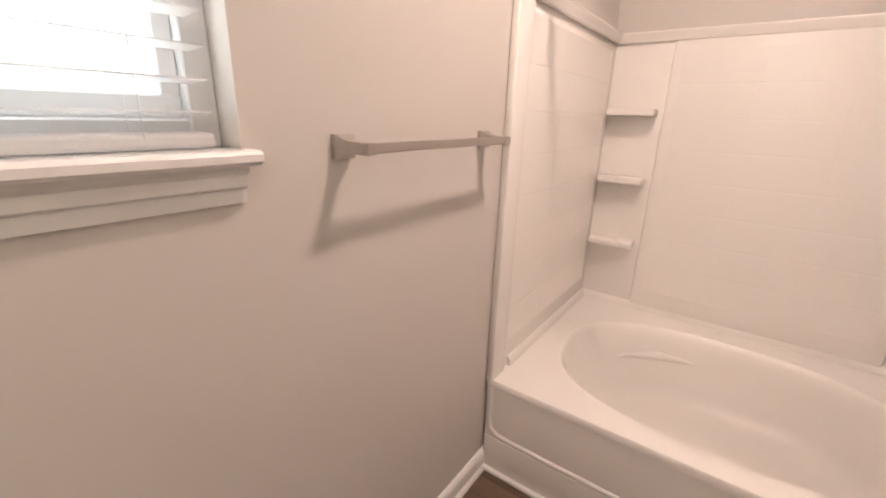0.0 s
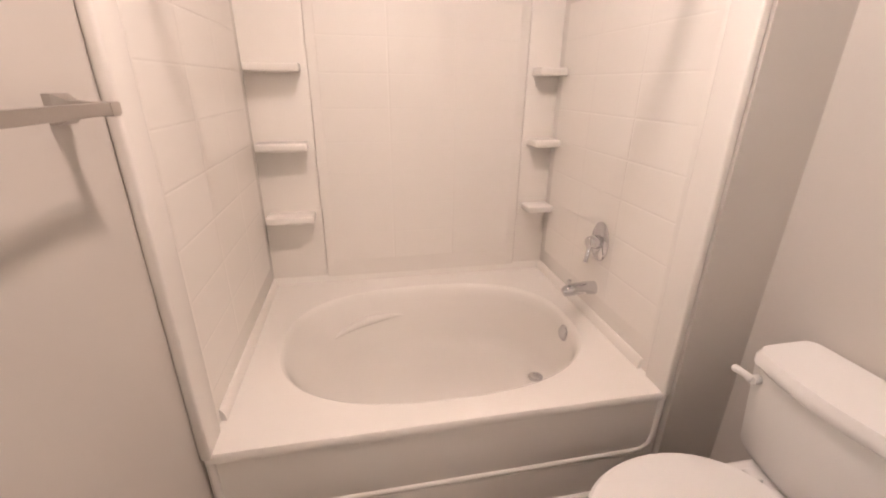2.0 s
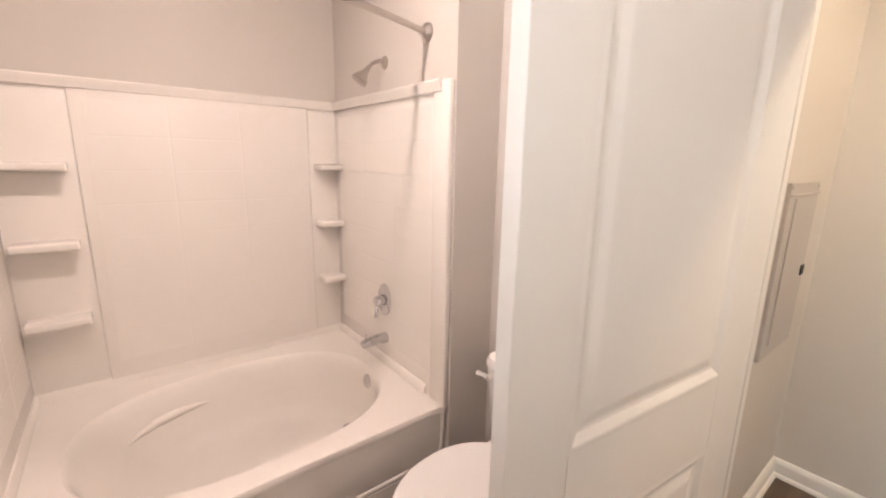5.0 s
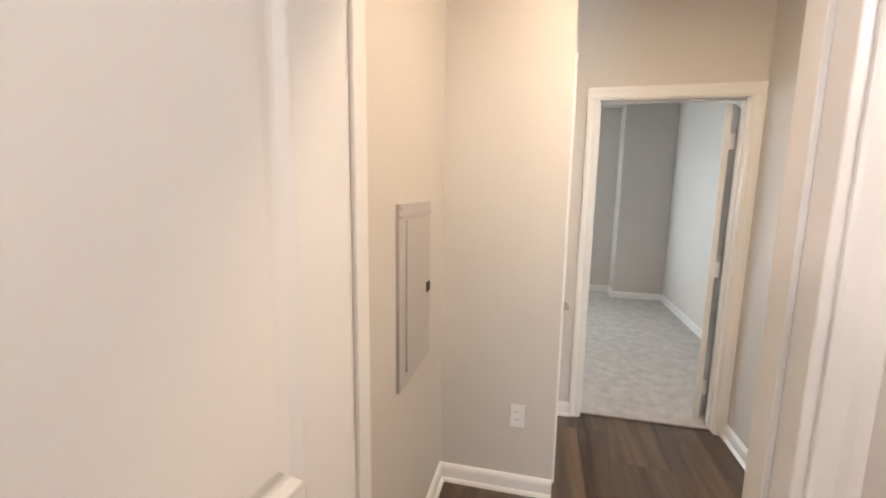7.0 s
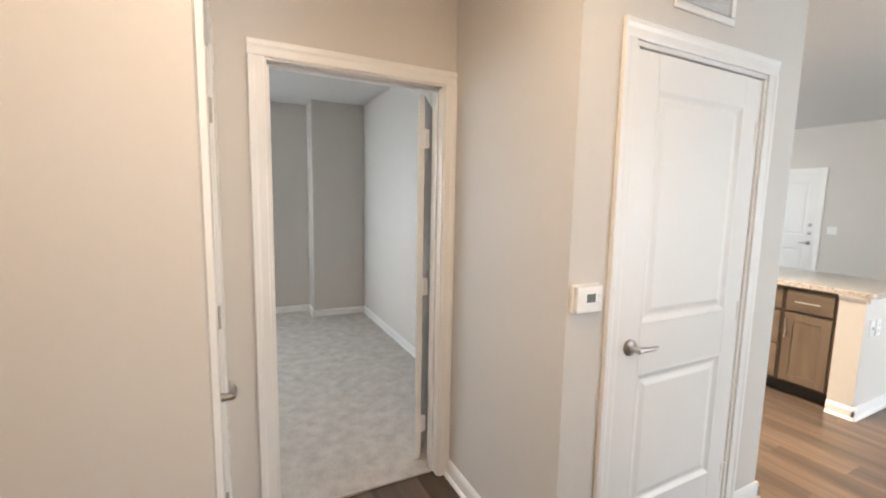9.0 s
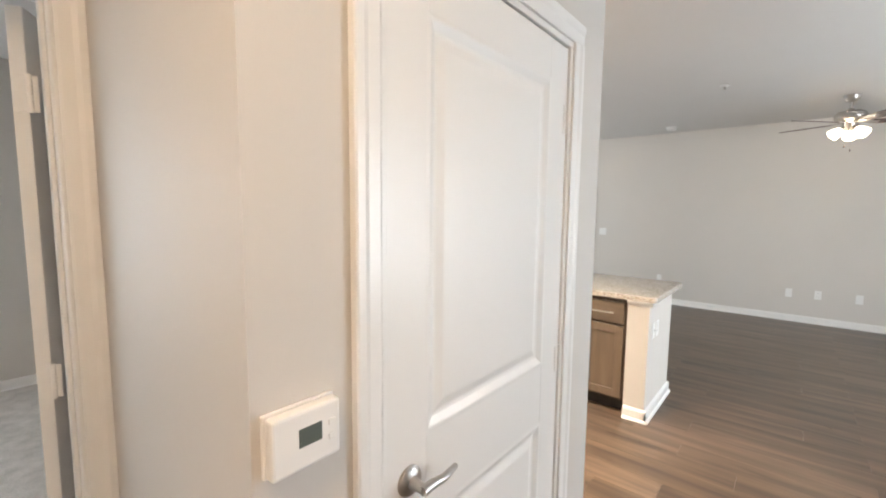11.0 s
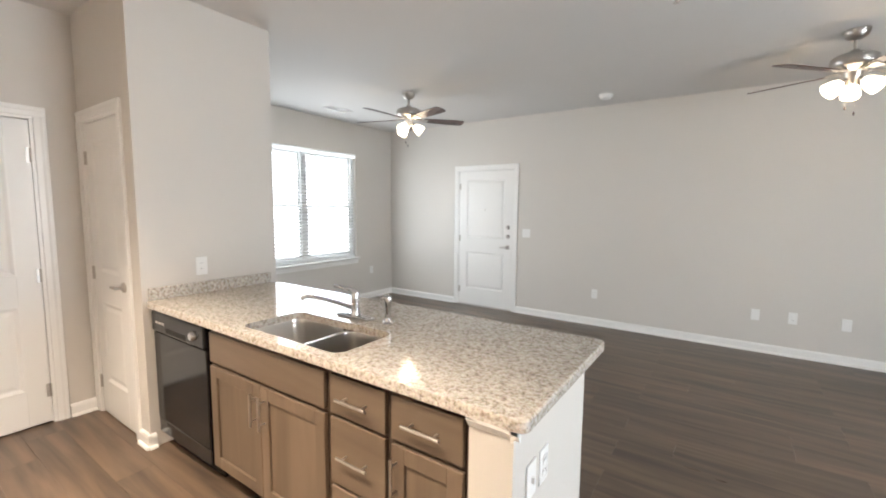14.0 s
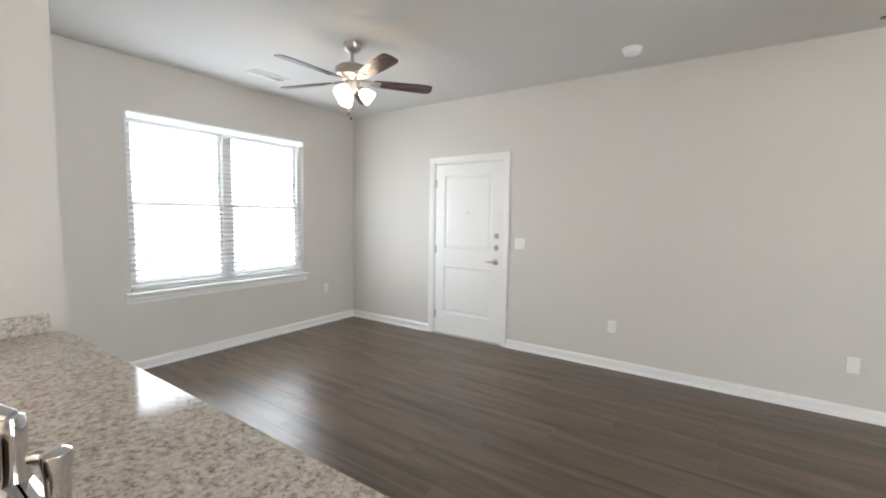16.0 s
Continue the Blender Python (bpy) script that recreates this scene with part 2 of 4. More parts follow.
def tube(bm, pts, r, seg=10):
    """A round tube through points."""
    pts = [Vector(p) for p in pts]
    rings, side = [], None
    for i, p in enumerate(pts):
        d = (pts[min(i + 1, len(pts) - 1)] - pts[max(i - 1, 0)]).normalized()
        if side is None:
            side = d.orthogonal().normalized()
        side = (side - d * side.dot(d)).normalized()
        up = d.cross(side)
        rad = r[i] if isinstance(r, (list, tuple)) else r
        rings.append([bm.verts.new(p + rad * (math.cos(2 * math.pi * k / seg) * side + math.sin(2 * math.pi * k / seg) * up)) for k in range(seg)])
    for a, b in zip(rings, rings[1:]):
        for k in range(seg):
            bm.faces.new((a[k], a[(k + 1) % seg], b[(k + 1) % seg], b[k]))
    bm.faces.new(rings[0][::-1])
    bm.faces.new(rings[-1])
    return bm


def lathe(bm, profile, m=Matrix(), seg=28, closed=True):
    """Turns a profile of (radius, height) round z."""
    rings = []
    for r, z in profile:
        rings.append([bm.verts.new(m @ Vector((r * math.cos(2 * math.pi * k / seg), r * math.sin(2 * math.pi * k / seg), z))) for k in range(seg)])
    for a, b in zip(rings, rings[1:]):
        for k in range(seg):
            bm.faces.new((a[k], a[(k + 1) % seg], b[(k + 1) % seg], b[k]))
    if closed:
        bm.faces.new(rings[0][::-1])
        bm.faces.new(rings[-1])
    return bm


def sweep_profile(bm, profile, a, b, out, up=(0, 0, 1)):
    """A moulding from a to b: profile points are (outwards, upwards)."""
    a, b, out, up = Vector(a), Vector(b), Vector(out), Vector(up)
    ends = [[bm.verts.new(p + out * o + up * u) for o, u in profile] for p in (a, b)]
    k = len(profile)
    for i in range(k):
        bm.faces.new((ends[0][i], ends[0][(i + 1) % k], ends[1][(i + 1) % k], ends[1][i]))
    bm.faces.new(ends[0][::-1])
    bm.faces.new(ends[1])
    bmesh.ops.recalc_face_normals(bm, faces=bm.faces)
    return bm


# ---- walls, floor and ceilings ----
TOP = 2.74


def wall(name, axis, c0, c1, u0, u1, holes=(), z1=TOP, material=None, label="greige painted plasterboard wall"):
    """A wall between c0 and c1 across, from u0 to u1 along axis, with holes (u0, u1, z0, z1) through it."""
    bm = bmesh.new()
    def piece(a, b, lo, hi):
        if b - a > 1e-4 and hi - lo > 1e-4:
            if axis == "x":
                box(bm, a, b, c0, c1, lo, hi)
            else:
                box(bm, c0, c1, a, b, lo, hi)
    at = u0
    for a, b, lo, hi in sorted(holes):
        piece(at, a, 0, z1)
        piece(a, b, 0, lo)
        piece(a, b, hi, z1)
        at = b
    piece(at, u1, 0, z1)
    return single(name, bm, material or M_WALL, label, "wall", "structure")


BATH_WIN = (-0.15, 0.585, 1.346, 2.17)
LIV_WIN = (-7.475, -5.665, 0.70, 2.28)
BED_WIN = (-0.125, 1.10, 0.70, 2.18)
wall("wall_bath_west", "y", -0.365, -0.225, -1.065, 2.69, [BATH_WIN])
wall("wall_bath_back", "x", 2.55, 2.69, -0.225, 1.235)
wall("wall_bath_wet", "y", 1.235, 1.60, 1.455, 2.69)
wall("wall_bath_toilet", "y", 1.47, 1.60, 0.685, 1.455)
wall("wall_panel", "x", 0.565, 0.685, 1.37, 2.725)
wall("wall_bath_door", "y", 1.37, 1.50, -0.945, 0.565, [(-0.305, 0.488, 0, 2.04)])
wall("wall_bath_south", "x", -1.065, -0.945, -1.065, 1.50)
wall("wall_hall_stub", "y", 2.605, 2.725, 0.000, 0.565)
wall("wall_linen", "x", 0.000, 0.120, 2.725, 3.411, [(2.770, 3.345, 0, 2.04)])
wall("wall_bedroom_door", "y", 3.411, 3.531, -1.560, 2.40, [(-1.005, -0.195, 0, 2.04)])
wall("wall_hall_south", "x", -1.185, -1.065, 2.570, 3.411)
wall("wall_closet", "y", 2.570, 2.690, -2.395, -1.185, [(-2.125, -1.310, 0, 2.04)])
wall("wall_kitchen_north", "x", -2.395, -2.275, 2.690, 6.10)
wall("wall_kitchen_east", "y", 5.98, 6.10, -3.87, -2.395, [(-3.64, -2.83, 0, 2.04)])
wall("wall_pantry_front", "x", -3.99, -3.87, 5.21, 6.10, [(5.28, 5.91, 0, 2.04)])
wall("wall_pantry_side", "y", 5.09, 5.21, -4.755, -3.87)
wall("wall_pantry_south", "x", -4.755, -4.635, 5.21, 7.127)
wall("wall_east", "y", 7.067, 7.207, -8.44, -4.755, [LIV_WIN])
wall("wall_east_bedroom", "y", 7.127, 7.267, -4.755, 2.40, [BED_WIN])
wall("wall_south", "x", -8.44, -8.30, -1.04, 7.067, [(4.775, 5.695, 0, 2.045)])
wall("wall_west", "y", -1.04, -0.90, -8.30, -1.065, [(-5.6, -3.8, 0.3, 2.3)])
wall("wall_bedroom_south", "x", -1.675, -1.560, 3.531, 7.127)
wall("wall_bedroom_north", "x", 2.28, 2.40, 3.531, 7.127)
wall("wall_bedroom_chase", "y", 6.785, 7.127, -1.560, -0.920)
single("ceiling", boxed(-1.05, 7.27, -8.5, 2.82, TOP, TOP + 0.15), M_CEIL, "flat off-white painted plaster ceiling", "ceiling", "structure")
single("ceiling_bedroom", boxed(3.531, 7.127, -1.56, 2.28, 2.64, 2.66), M_CEIL, "flat white painted bedroom ceiling", "ceiling", "structure")
single("floor_bedroom", boxed(3.47, 7.127, -1.56, 2.28, -0.02, 0.012), M_CARPET, "beige cut-pile bedroom carpet", "carpet", "structure")
single("backdrop", boxed(9.4, 9.5, -16, 8, -0.3, 7), M_SKY, "bright overcast distance outside the windows", "backdrop", "structure")
single("backdrop", boxed(-3.1, -3.0, -12, 6, -0.3, 7), M_SKY, "bright overcast distance outside the windows", "backdrop", "structure")
single("ground", boxed(-300, 300, -300, 300, -0.6, -0.3), M_GROUND, "grassy ground outside the windows", "ground", "structure")
floor_bathroom = single("floor_bathroom", boxed(-0.23, 1.44, -0.95, 1.5, -0.0058, -0.0052), M_DARK, "dark brown wood-look vinyl plank bathroom floor", "floor", "structure")
floor = single("floor", boxed(-1.05, 7.27, -8.5, 2.82, -0.28, -0.006), M_DARK, "dark brown wood-look vinyl plank floor", "floor", "structure")

BASE = [(0, 0), (0.016, 0), (0.016, 0.068), (0.012, 0.079), (0.006, 0.087), (0, 0.090)]
SHOE = [(0.016, 0), (0.030, 0), (0.028, 0.010), (0.022, 0.017), (0.016, 0.019)]


def baseboard(x0, y0, x1, y1, out, shoe=True):
    bm = bmesh.new()
    sweep_profile(bm, BASE, (x0, y0, 0.001), (x1, y1, 0.001), (*out, 0))
    if shoe:
        sweep_profile(bm, SHOE, (x0, y0, 0.001), (x1, y1, 0.001), (*out, 0))
    return single("baseboard", bm, M_TRIM, "white painted wooden baseboard with moulded top", "baseboard", "structure")


for run in (
    (-0.225, -0.945, -0.225, 1.49, (1, 0)), (1.47, 0.685, 1.47, 1.455, (-1, 0)), (1.26, 1.455, 1.47, 1.455, (0, -1)),
    (1.503, 0.565, 2.605, 0.565, (0, -1)), (2.605, 0.000, 2.605, 0.565, (-1, 0)), (3.411, -0.130, 3.411, 0.000, (-1, 0)),
    (2.554, -1.065, 3.411, -1.065, (0, 1)), (2.570, -1.245, 2.570, -1.049, (-1, 0)), (2.570, -2.411, 2.570, -2.19, (-1, 0)),
    (2.554, -2.395, 5.98, -2.395, (0, -1)), (5.98, -3.87, 5.98, -3.71, (-1, 0)), (5.98, -2.73, 5.98, -2.395, (-1, 0)),
    (5.074, -3.87, 5.22, -3.87, (0, 1)), (5.09, -3.90, 5.09, -3.854, (-1, 0)), (5.074, -4.755, 7.127, -4.755, (0, -1)),
    (7.067, -8.30, 7.067, -4.755, (-1, 0)), (5.762, -8.30, 7.067, -8.30, (0, 1)), (-0.90, -8.30, 4.708, -8.30, (0, 1)),
    (-0.90, -8.30, -0.90, -1.065, (1, 0)), (-0.90, -1.065, 1.50, -1.065, (0, -1)), (1.50, -1.081, 1.50, -0.37, (1, 0)),
    (4.3, -1.560, 6.785, -1.560, (0, 1)), (6.785, -1.560, 6.785, -0.904, (-1, 0)), (6.769, -0.920, 7.127, -0.920, (0, 1)), (7.127, -0.920, 7.127, 2.28, (-1, 0)),
):
    baseboard(*run)

CASING = [(0, 0), (0.010, 0), (0.0122, 0.006), (0.0128, 0.032), (0.0170, 0.044), (0.0172, 0.059), (0.0145, 0.064), (0, 0.064)]


def casing(axis, c, out, u0, u1, top):
    """The moulded trim round a doorway in the plane c, on the side out (1 or -1)."""
    bm = bmesh.new()
    o = (0, out, 0) if axis == "x" else (out, 0, 0)
    def at(u, z):
        return (u, c, z) if axis == "x" else (c, u, z)
    d = (1, 0, 0) if axis == "x" else (0, 1, 0)
    sweep_profile(bm, CASING, at(u0, 0), at(u0, top + 0.0), o, tuple(-k for k in d))
    sweep_profile(bm, CASING, at(u1, 0), at(u1, top + 0.0), o, d)
    sweep_profile(bm, CASING, at(u0 - 0.064, top), at(u1 + 0.064, top), o)
    return single("trim", bm, M_TRIM, "white moulded door casing", "door casing", "structure")


def jamb(axis, c0, c1, u0, u1, top, stop=None, t=0.018):
    """The lining of a doorway with its stop bead."""
    bm = bmesh.new()
    def b(a0, a1, k0, k1, z0, z1):
        if axis == "x":
            box(bm, a0, a1, k0, k1, z0, z1, 0.002, 1)
        else:
            box(bm, k0, k1, a0, a1, z0, z1, 0.002, 1)
    lo, hi = c0 - 0.003, c1 + 0.003
    b(u0 - 0.001, u0 + t, lo, hi, 0, top - t)
    b(u1 - t, u1 + 0.001, lo, hi, 0, top - t)
    b(u0 - 0.001, u1 + 0.001, lo, hi, top - t, top + 0.001)
    if stop:
        s0, s1 = stop
        b(u0 + t, u0 + t + 0.011, s0, s1, 0, top - t - 0.011)
        b(u1 - t - 0.011, u1 - t, s0, s1, 0, top - t - 0.011)
        b(u0 + t, u1 - t, s0, s1, top - t - 0.011, top - t)
    return single("trim", bm, M_TRIM, "white painted door jamb with stop", "door jamb", "structure")


# ---- doors ----


def panel_moulding(bm, x0, x1, z0, z1, y, s):
    """A raised field inside a sloping moulding, on the face y, towards s."""
    w = 0.030
    def ring(inset, depth):
        return [bm.verts.new((x, y + s * depth, z)) for x, z in ((x0 + inset, z0 + inset), (x1 - inset, z0 + inset), (x1 - inset, z1 - inset), (x0 + inset, z1 - inset))]
    rings = [ring(-0.006, 0.0003), ring(0.003, 0.0012), ring(0.007, 0.0006), ring(w * 0.8, -0.0075), ring(w, -0.0085), ring(w + 0.006, -0.0082), ring(w + 0.026, -0.0030), ring(w + 0.032, -0.0026)]
    for a, b in zip(rings, rings[1:]):
        for k in range(4):
            bm.faces.new((a[k], a[(k + 1) % 4], b[(k + 1) % 4], b[k]))
    bm.faces.new(rings[-1])
    bmesh.ops.recalc_face_normals(bm, faces=bm.faces)
    if s > 0 and bm.faces[-1:] and bm.faces[-1].normal.y < 0 or s < 0 and bm.faces[-1].normal.y > 0:
        bmesh.ops.reverse_faces(bm, faces=bm.faces[:])


def lever(parent, x, z, s, way, t, material=None):
    """A lever handle with its rose on the face towards s, pointing along way."""
    material = material or M_NICKEL
    bm = bmesh.new()
    y = s * t
    lathe(bm, [(0.0325, 0), (0.0325, 0.005), (0.028, 0.010), (0.014, 0.013), (0.011, 0.030), (0.011, 0.045)], Matrix.Translation((x, y, z)) @ Matrix.Rotation(radians(-90 * s), 4, "X"), 24)
    handle = part("door_handle", bm, material, parent, "brushed nickel lever handle", True)
    bm = bmesh.new()
    yy = y + s * 0.047
    tube(bm, [(x - way * 0.008, yy, z), (x + way * 0.02, yy, z + 0.002), (x + way * 0.05, yy + s * 0.004, z + 0.001), (x + way * 0.085, yy - s * 0.002, z - 0.002), (x + way * 0.108, yy - s * 0.006, z - 0.002)], [0.011, 0.011, 0.009, 0.008, 0.006], 10)
    part("lever", bm, material, handle, "", True)


def door(name, m, w, h, handle_x, label, sides=(1, -1), hinge_x=None, hinge_side=1, lever_way=None, handle_z=0.955, st=0.118):
    """A two-panel door: x from the hinge, faces at +-y."""
    ob = thing(name, m, label, "door", "", "structure")
    t = 0.0175
    r0, r1, rt = 0.24, 0.20, 0.12
    mid = h * 0.455
    openings = ((r0, mid - r1 / 2), (mid + r1 / 2, h - rt))
    bm = bmesh.new()
    box(bm, 0, st, -t, t, 0, h, 0.0015, 1)
    box(bm, w - st, w, -t, t, 0, h, 0.0015, 1)
    for z0, z1 in ((0, r0), (mid - r1 / 2, mid + r1 / 2), (h - rt, h)):
        box(bm, st, w - st, -t, t, z0, z1)
    for z0, z1 in openings:
        box(bm, st, w - st, -0.006, 0.006, z0, z1)
    part("slab", bm, M_DOOR, ob)
    for s in sides:
        for z0, z1 in openings:
            bm = bmesh.new()
            panel_moulding(bm, st, w - st, z0, z1, s * t, s)
            part("panel", bm, M_DOOR, ob)
    if handle_x is not None:
        way = lever_way if lever_way else (-1 if handle_x > w / 2 else 1)
        for s in sides:
            lever(ob, handle_x, handle_z, s, way, t)
    if hinge_x is not None:
        for z in (0.22, h / 2, h - 0.22):
            bm = bmesh.new()
            rod(bm, (hinge_x, hinge_side * (t + 0.005), z - 0.045), (hinge_x, hinge_side * (t + 0.005), z + 0.045), 0.006, None, 10)
            box(bm, hinge_x - 0.002, hinge_x + 0.022, hinge_side * t - 0.001, hinge_side * t + 0.0025, z - 0.045, z + 0.045)
            part("hinge", bm, M_NICKEL if name != "door_4" else M_TRIM, ob)
    return ob


# bathroom doorway, its door folded back into the bathroom
jamb("y", 1.37, 1.50, -0.305, 0.488, 2.04, (1.42, 1.455))
casing("y", 1.50, 1, -0.305, 0.488, 2.04)
casing("y", 1.37, -1, -0.305, 0.488, 2.04)
door("door_1", pose(1.364, 0.466, 0.012, 0, 0, 173.95), 0.787, 2.01, 0.725, "open white two-panel bathroom door standing ajar beside toilet", hinge_x=0.0, hinge_side=-1, handle_z=0.89, st=0.142)
# linen closet
jamb("x", 0.000, 0.120, 2.770, 3.345, 2.04, (0.043, 0.075))
casing("x", 0.000, -1, 2.770, 3.345, 2.04)
door("door_2", pose(3.325, 0.022, 0.012, 0, 0, 180), 0.535, 2.005, 0.475, "closed narrow white two-panel linen closet door", sides=(1,), hinge_x=0.0, handle_z=0.885)
# bedroom
jamb("y", 3.411, 3.531, -1.005, -0.195, 2.04, (3.455, 3.490), 0.009)
casing("y", 3.411, -1, -1.005, -0.195, 2.04)
casing("y", 3.531, 1, -1.005, -0.195, 2.04)
bed_door = door("door_3", pose(3.563, -0.950, 0.02, 0, 0, -31), 0.76, 2.0, 0.70, "open white two-panel bedroom door swung against bedroom wall")
for z in (0.22, 1.0, 1.78):
    bm = bmesh.new()
    box(bm, -0.0045, -0.0005, -0.042, 0.012, z - 0.047, z + 0.047, 0.001, 1)
    rod(bm, (-0.006, -0.024, z - 0.049), (-0.006, -0.024, z + 0.049), 0.0065, None, 12)
    part("hinge", bm, M_TRIM, bed_door, "hinge painted white")
# mechanical closet
jamb("y", 2.570, 2.690, -2.125, -1.310, 2.04, (2.612, 2.645))
casing("y", 2.570, -1, -2.125, -1.310, 2.04)
door("door_4", pose(2.592, -2.1055, 0.012, 0, 0, 90), 0.776, 2.005, 0.712, "closed white two-panel closet door with lever", sides=(1,), hinge_x=0.0, handle_z=0.93)
# kitchen utility room and pantry
jamb("y", 5.98, 6.10, -3.64, -2.83, 2.04, (6.022, 6.055))
casing("y", 5.98, -1, -3.64, -2.83, 2.04)
door("door_5", pose(6.002, -3.62, 0.012, 0, 0, 90), 0.77, 2.005, 0.70, "closed white two-panel utility room door", sides=(1,), hinge_x=0.0)
jamb("x", -3.99, -3.87, 5.28, 5.91, 2.04, (-3.945, -3.912))
casing("x", -3.87, 1, 5.28, 5.91, 2.04)
door("door_6", pose(5.89, -3.892, 0.012, 0, 0, 180), 0.59, 2.005, 0.53, "closed narrow white two-panel pantry door", sides=(-1,), hinge_x=0.0, hinge_side=-1)
# entry
jamb("x", -8.44, -8.30, 4.775, 5.695, 2.045, (-8.378, -8.342))
casing("x", -8.30, 1, 4.775, 5.695, 2.045)
entry = door("door_7", pose(5.675, -8.322, 0.018, 0, 0, 180), 0.88, 2.005, 0.81, "closed white two-panel entry door with deadbolts", sides=(-1,), hinge_x=0.0, hinge_side=-1, handle_z=0.905)
for z in (1.06, 1.19):
    bm = bmesh.new()
    lathe(bm, [(0.030, 0), (0.030, 0.006), (0.024, 0.012), (0.018, 0.022), (0.006, 0.024)], Matrix.Translation((0.815, -0.0175, z)) @ Matrix.Rotation(radians(90), 4, "X"), 20)
    box(bm, 0.805, 0.825, -0.052, -0.036, z - 0.004, z + 0.004, 0.002, 1)
    part("deadbolt", bm, M_NICKEL, entry, "brushed nickel deadbolt", True)
bm = bmesh.new()
rod(bm, (0.44, -0.010, 1.44), (0.44, -0.024, 1.44), 0.009)
part("peephole", bm, M_NICKEL, entry, "small metal peephole")
single("threshold", boxed(4.775, 5.695, -8.355, -8.285, 0.0, 0.016, 0.006), M_GREYMETAL, "grey metal entry door threshold", "threshold", "structure")
single("carpet_edge", boxed(3.447, 3.487, -0.987, -0.213, 0.0, 0.013, 0.005), M_CARPET, "frayed tucked edge of beige carpet in doorway", "carpet edge", "structure")
# solid backs that close what lies behind shut doors
for k, b in enumerate(((2.725, 3.411, 0.30, 0.34), (5.21, 5.98, -4.3, -4.26))):
    single("wall_closet_back", boxed(*b, 0, TOP), M_WALL, "painted closet back wall", "wall", "structure")
single("wall_closet_back", boxed(2.9, 2.94, -2.185, -1.185, 0, TOP), M_WALL, "painted closet back wall", "wall", "structure")
single("wall_closet_back", boxed(6.3, 6.34, -3.87, -2.225, 0, TOP), M_WALL, "painted closet back wall", "wall", "structure")
# unseen slab added just outside to seal off the shut entry door
single("entry_backing", boxed(4.6, 6.0, -8.62, -8.56, 0, TOP), M_WALL, "unseen backing slab added behind the entry door", "wall", "structure")

# ---- windows and blinds ----


def window(name, inner, out, u0, u1, z0, z1, mullions, label, sill_over=0.05, apron=0.075, deep=0.14):
    """A vinyl window in a wall across x; out is +1 or -1 towards the outside."""
    ob = thing(name, Matrix(), label, "window", "", "structure")
    xg = inner + out * 0.09
    def bx(name_, x0, x1, a0, a1, b0, b1, mat=M_VINYL, parent=ob, bev=0.003, label_=""):
        return part(name_, boxed(min(x0, x1), max(x0, x1), a0, a1, b0, b1, bevel=bev, seg=1), mat, parent, label_)
    f = 0.045
    xa, xb = xg - 0.03 * out, xg + 0.035 * out
    bx("frame", xa, xb, u0, u0 + f, z0, z1)
    bx("frame", xa, xb, u1 - f, u1, z0, z1)
    bx("frame", xa, xb, u0 + f, u1 - f, z0, z0 + f)
    bx("frame", xa, xb, u0 + f, u1 - f, z1 - f, z1)
    edges = [u0 + f] + [v for c in mullions for v in (c - 0.045, c + 0.045)] + [u1 - f]
    for c in mullions:
        bx("mullion", xa, xb, c - 0.045, c + 0.045, z0 + f, z1 - f)
    zm = (z0 + z1) / 2
    for a, b in zip(edges[::2], edges[1::2]):
        for lo, hi, dx in ((z0 + f, zm + 0.018, 0.0), (zm - 0.018, z1 - f, 0.022)):
            sash = bx("sash", xg - out * 0.012 + out * dx, xg + out * 0.008 + out * dx, a, b, lo, lo + 0.035)
            for q in ((a, a + 0.03, lo + 0.035, hi - 0.035), (b - 0.03, b, lo + 0.035, hi - 0.035), (a, b, hi - 0.035, hi)):
                bx("rail", xg - out * 0.012 + out * dx, xg + out * 0.008 + out * dx, *q, parent=sash)
            pane = part("pane", boxed(min(xg + out * dx, xg + out * (dx + 0.004)), max(xg + out * dx, xg + out * (dx + 0.004)), a + 0.03, b - 0.03, lo + 0.035, hi - 0.035), M_GLASS, sash)
            pane.visible_shadow = False
    # sill board and moulded apron
    bx("sill", inner + out * 0.058, inner - out * 0.045, u0 - sill_over, u1 + sill_over, z0 - 0.022, z0 + 0.001, M_TRIM, bev=0.006)
    bm = bmesh.new()
    prof = [(0, 0), (0, -apron), (0.008, -apron), (0.010, -apron * 0.62), (0.018, -apron * 0.55), (0.018, -apron * 0.25), (0.028, -apron * 0.12), (0.030, 0)]
    sweep_profile(bm, prof, (inner, u0 - sill_over + 0.02, z0 - 0.0225), (inner, u1 + sill_over - 0.02, z0 - 0.0225), (-out, 0, 0))
    part("apron", bm, M_TRIM, ob, "moulded apron under the sill")
    return ob


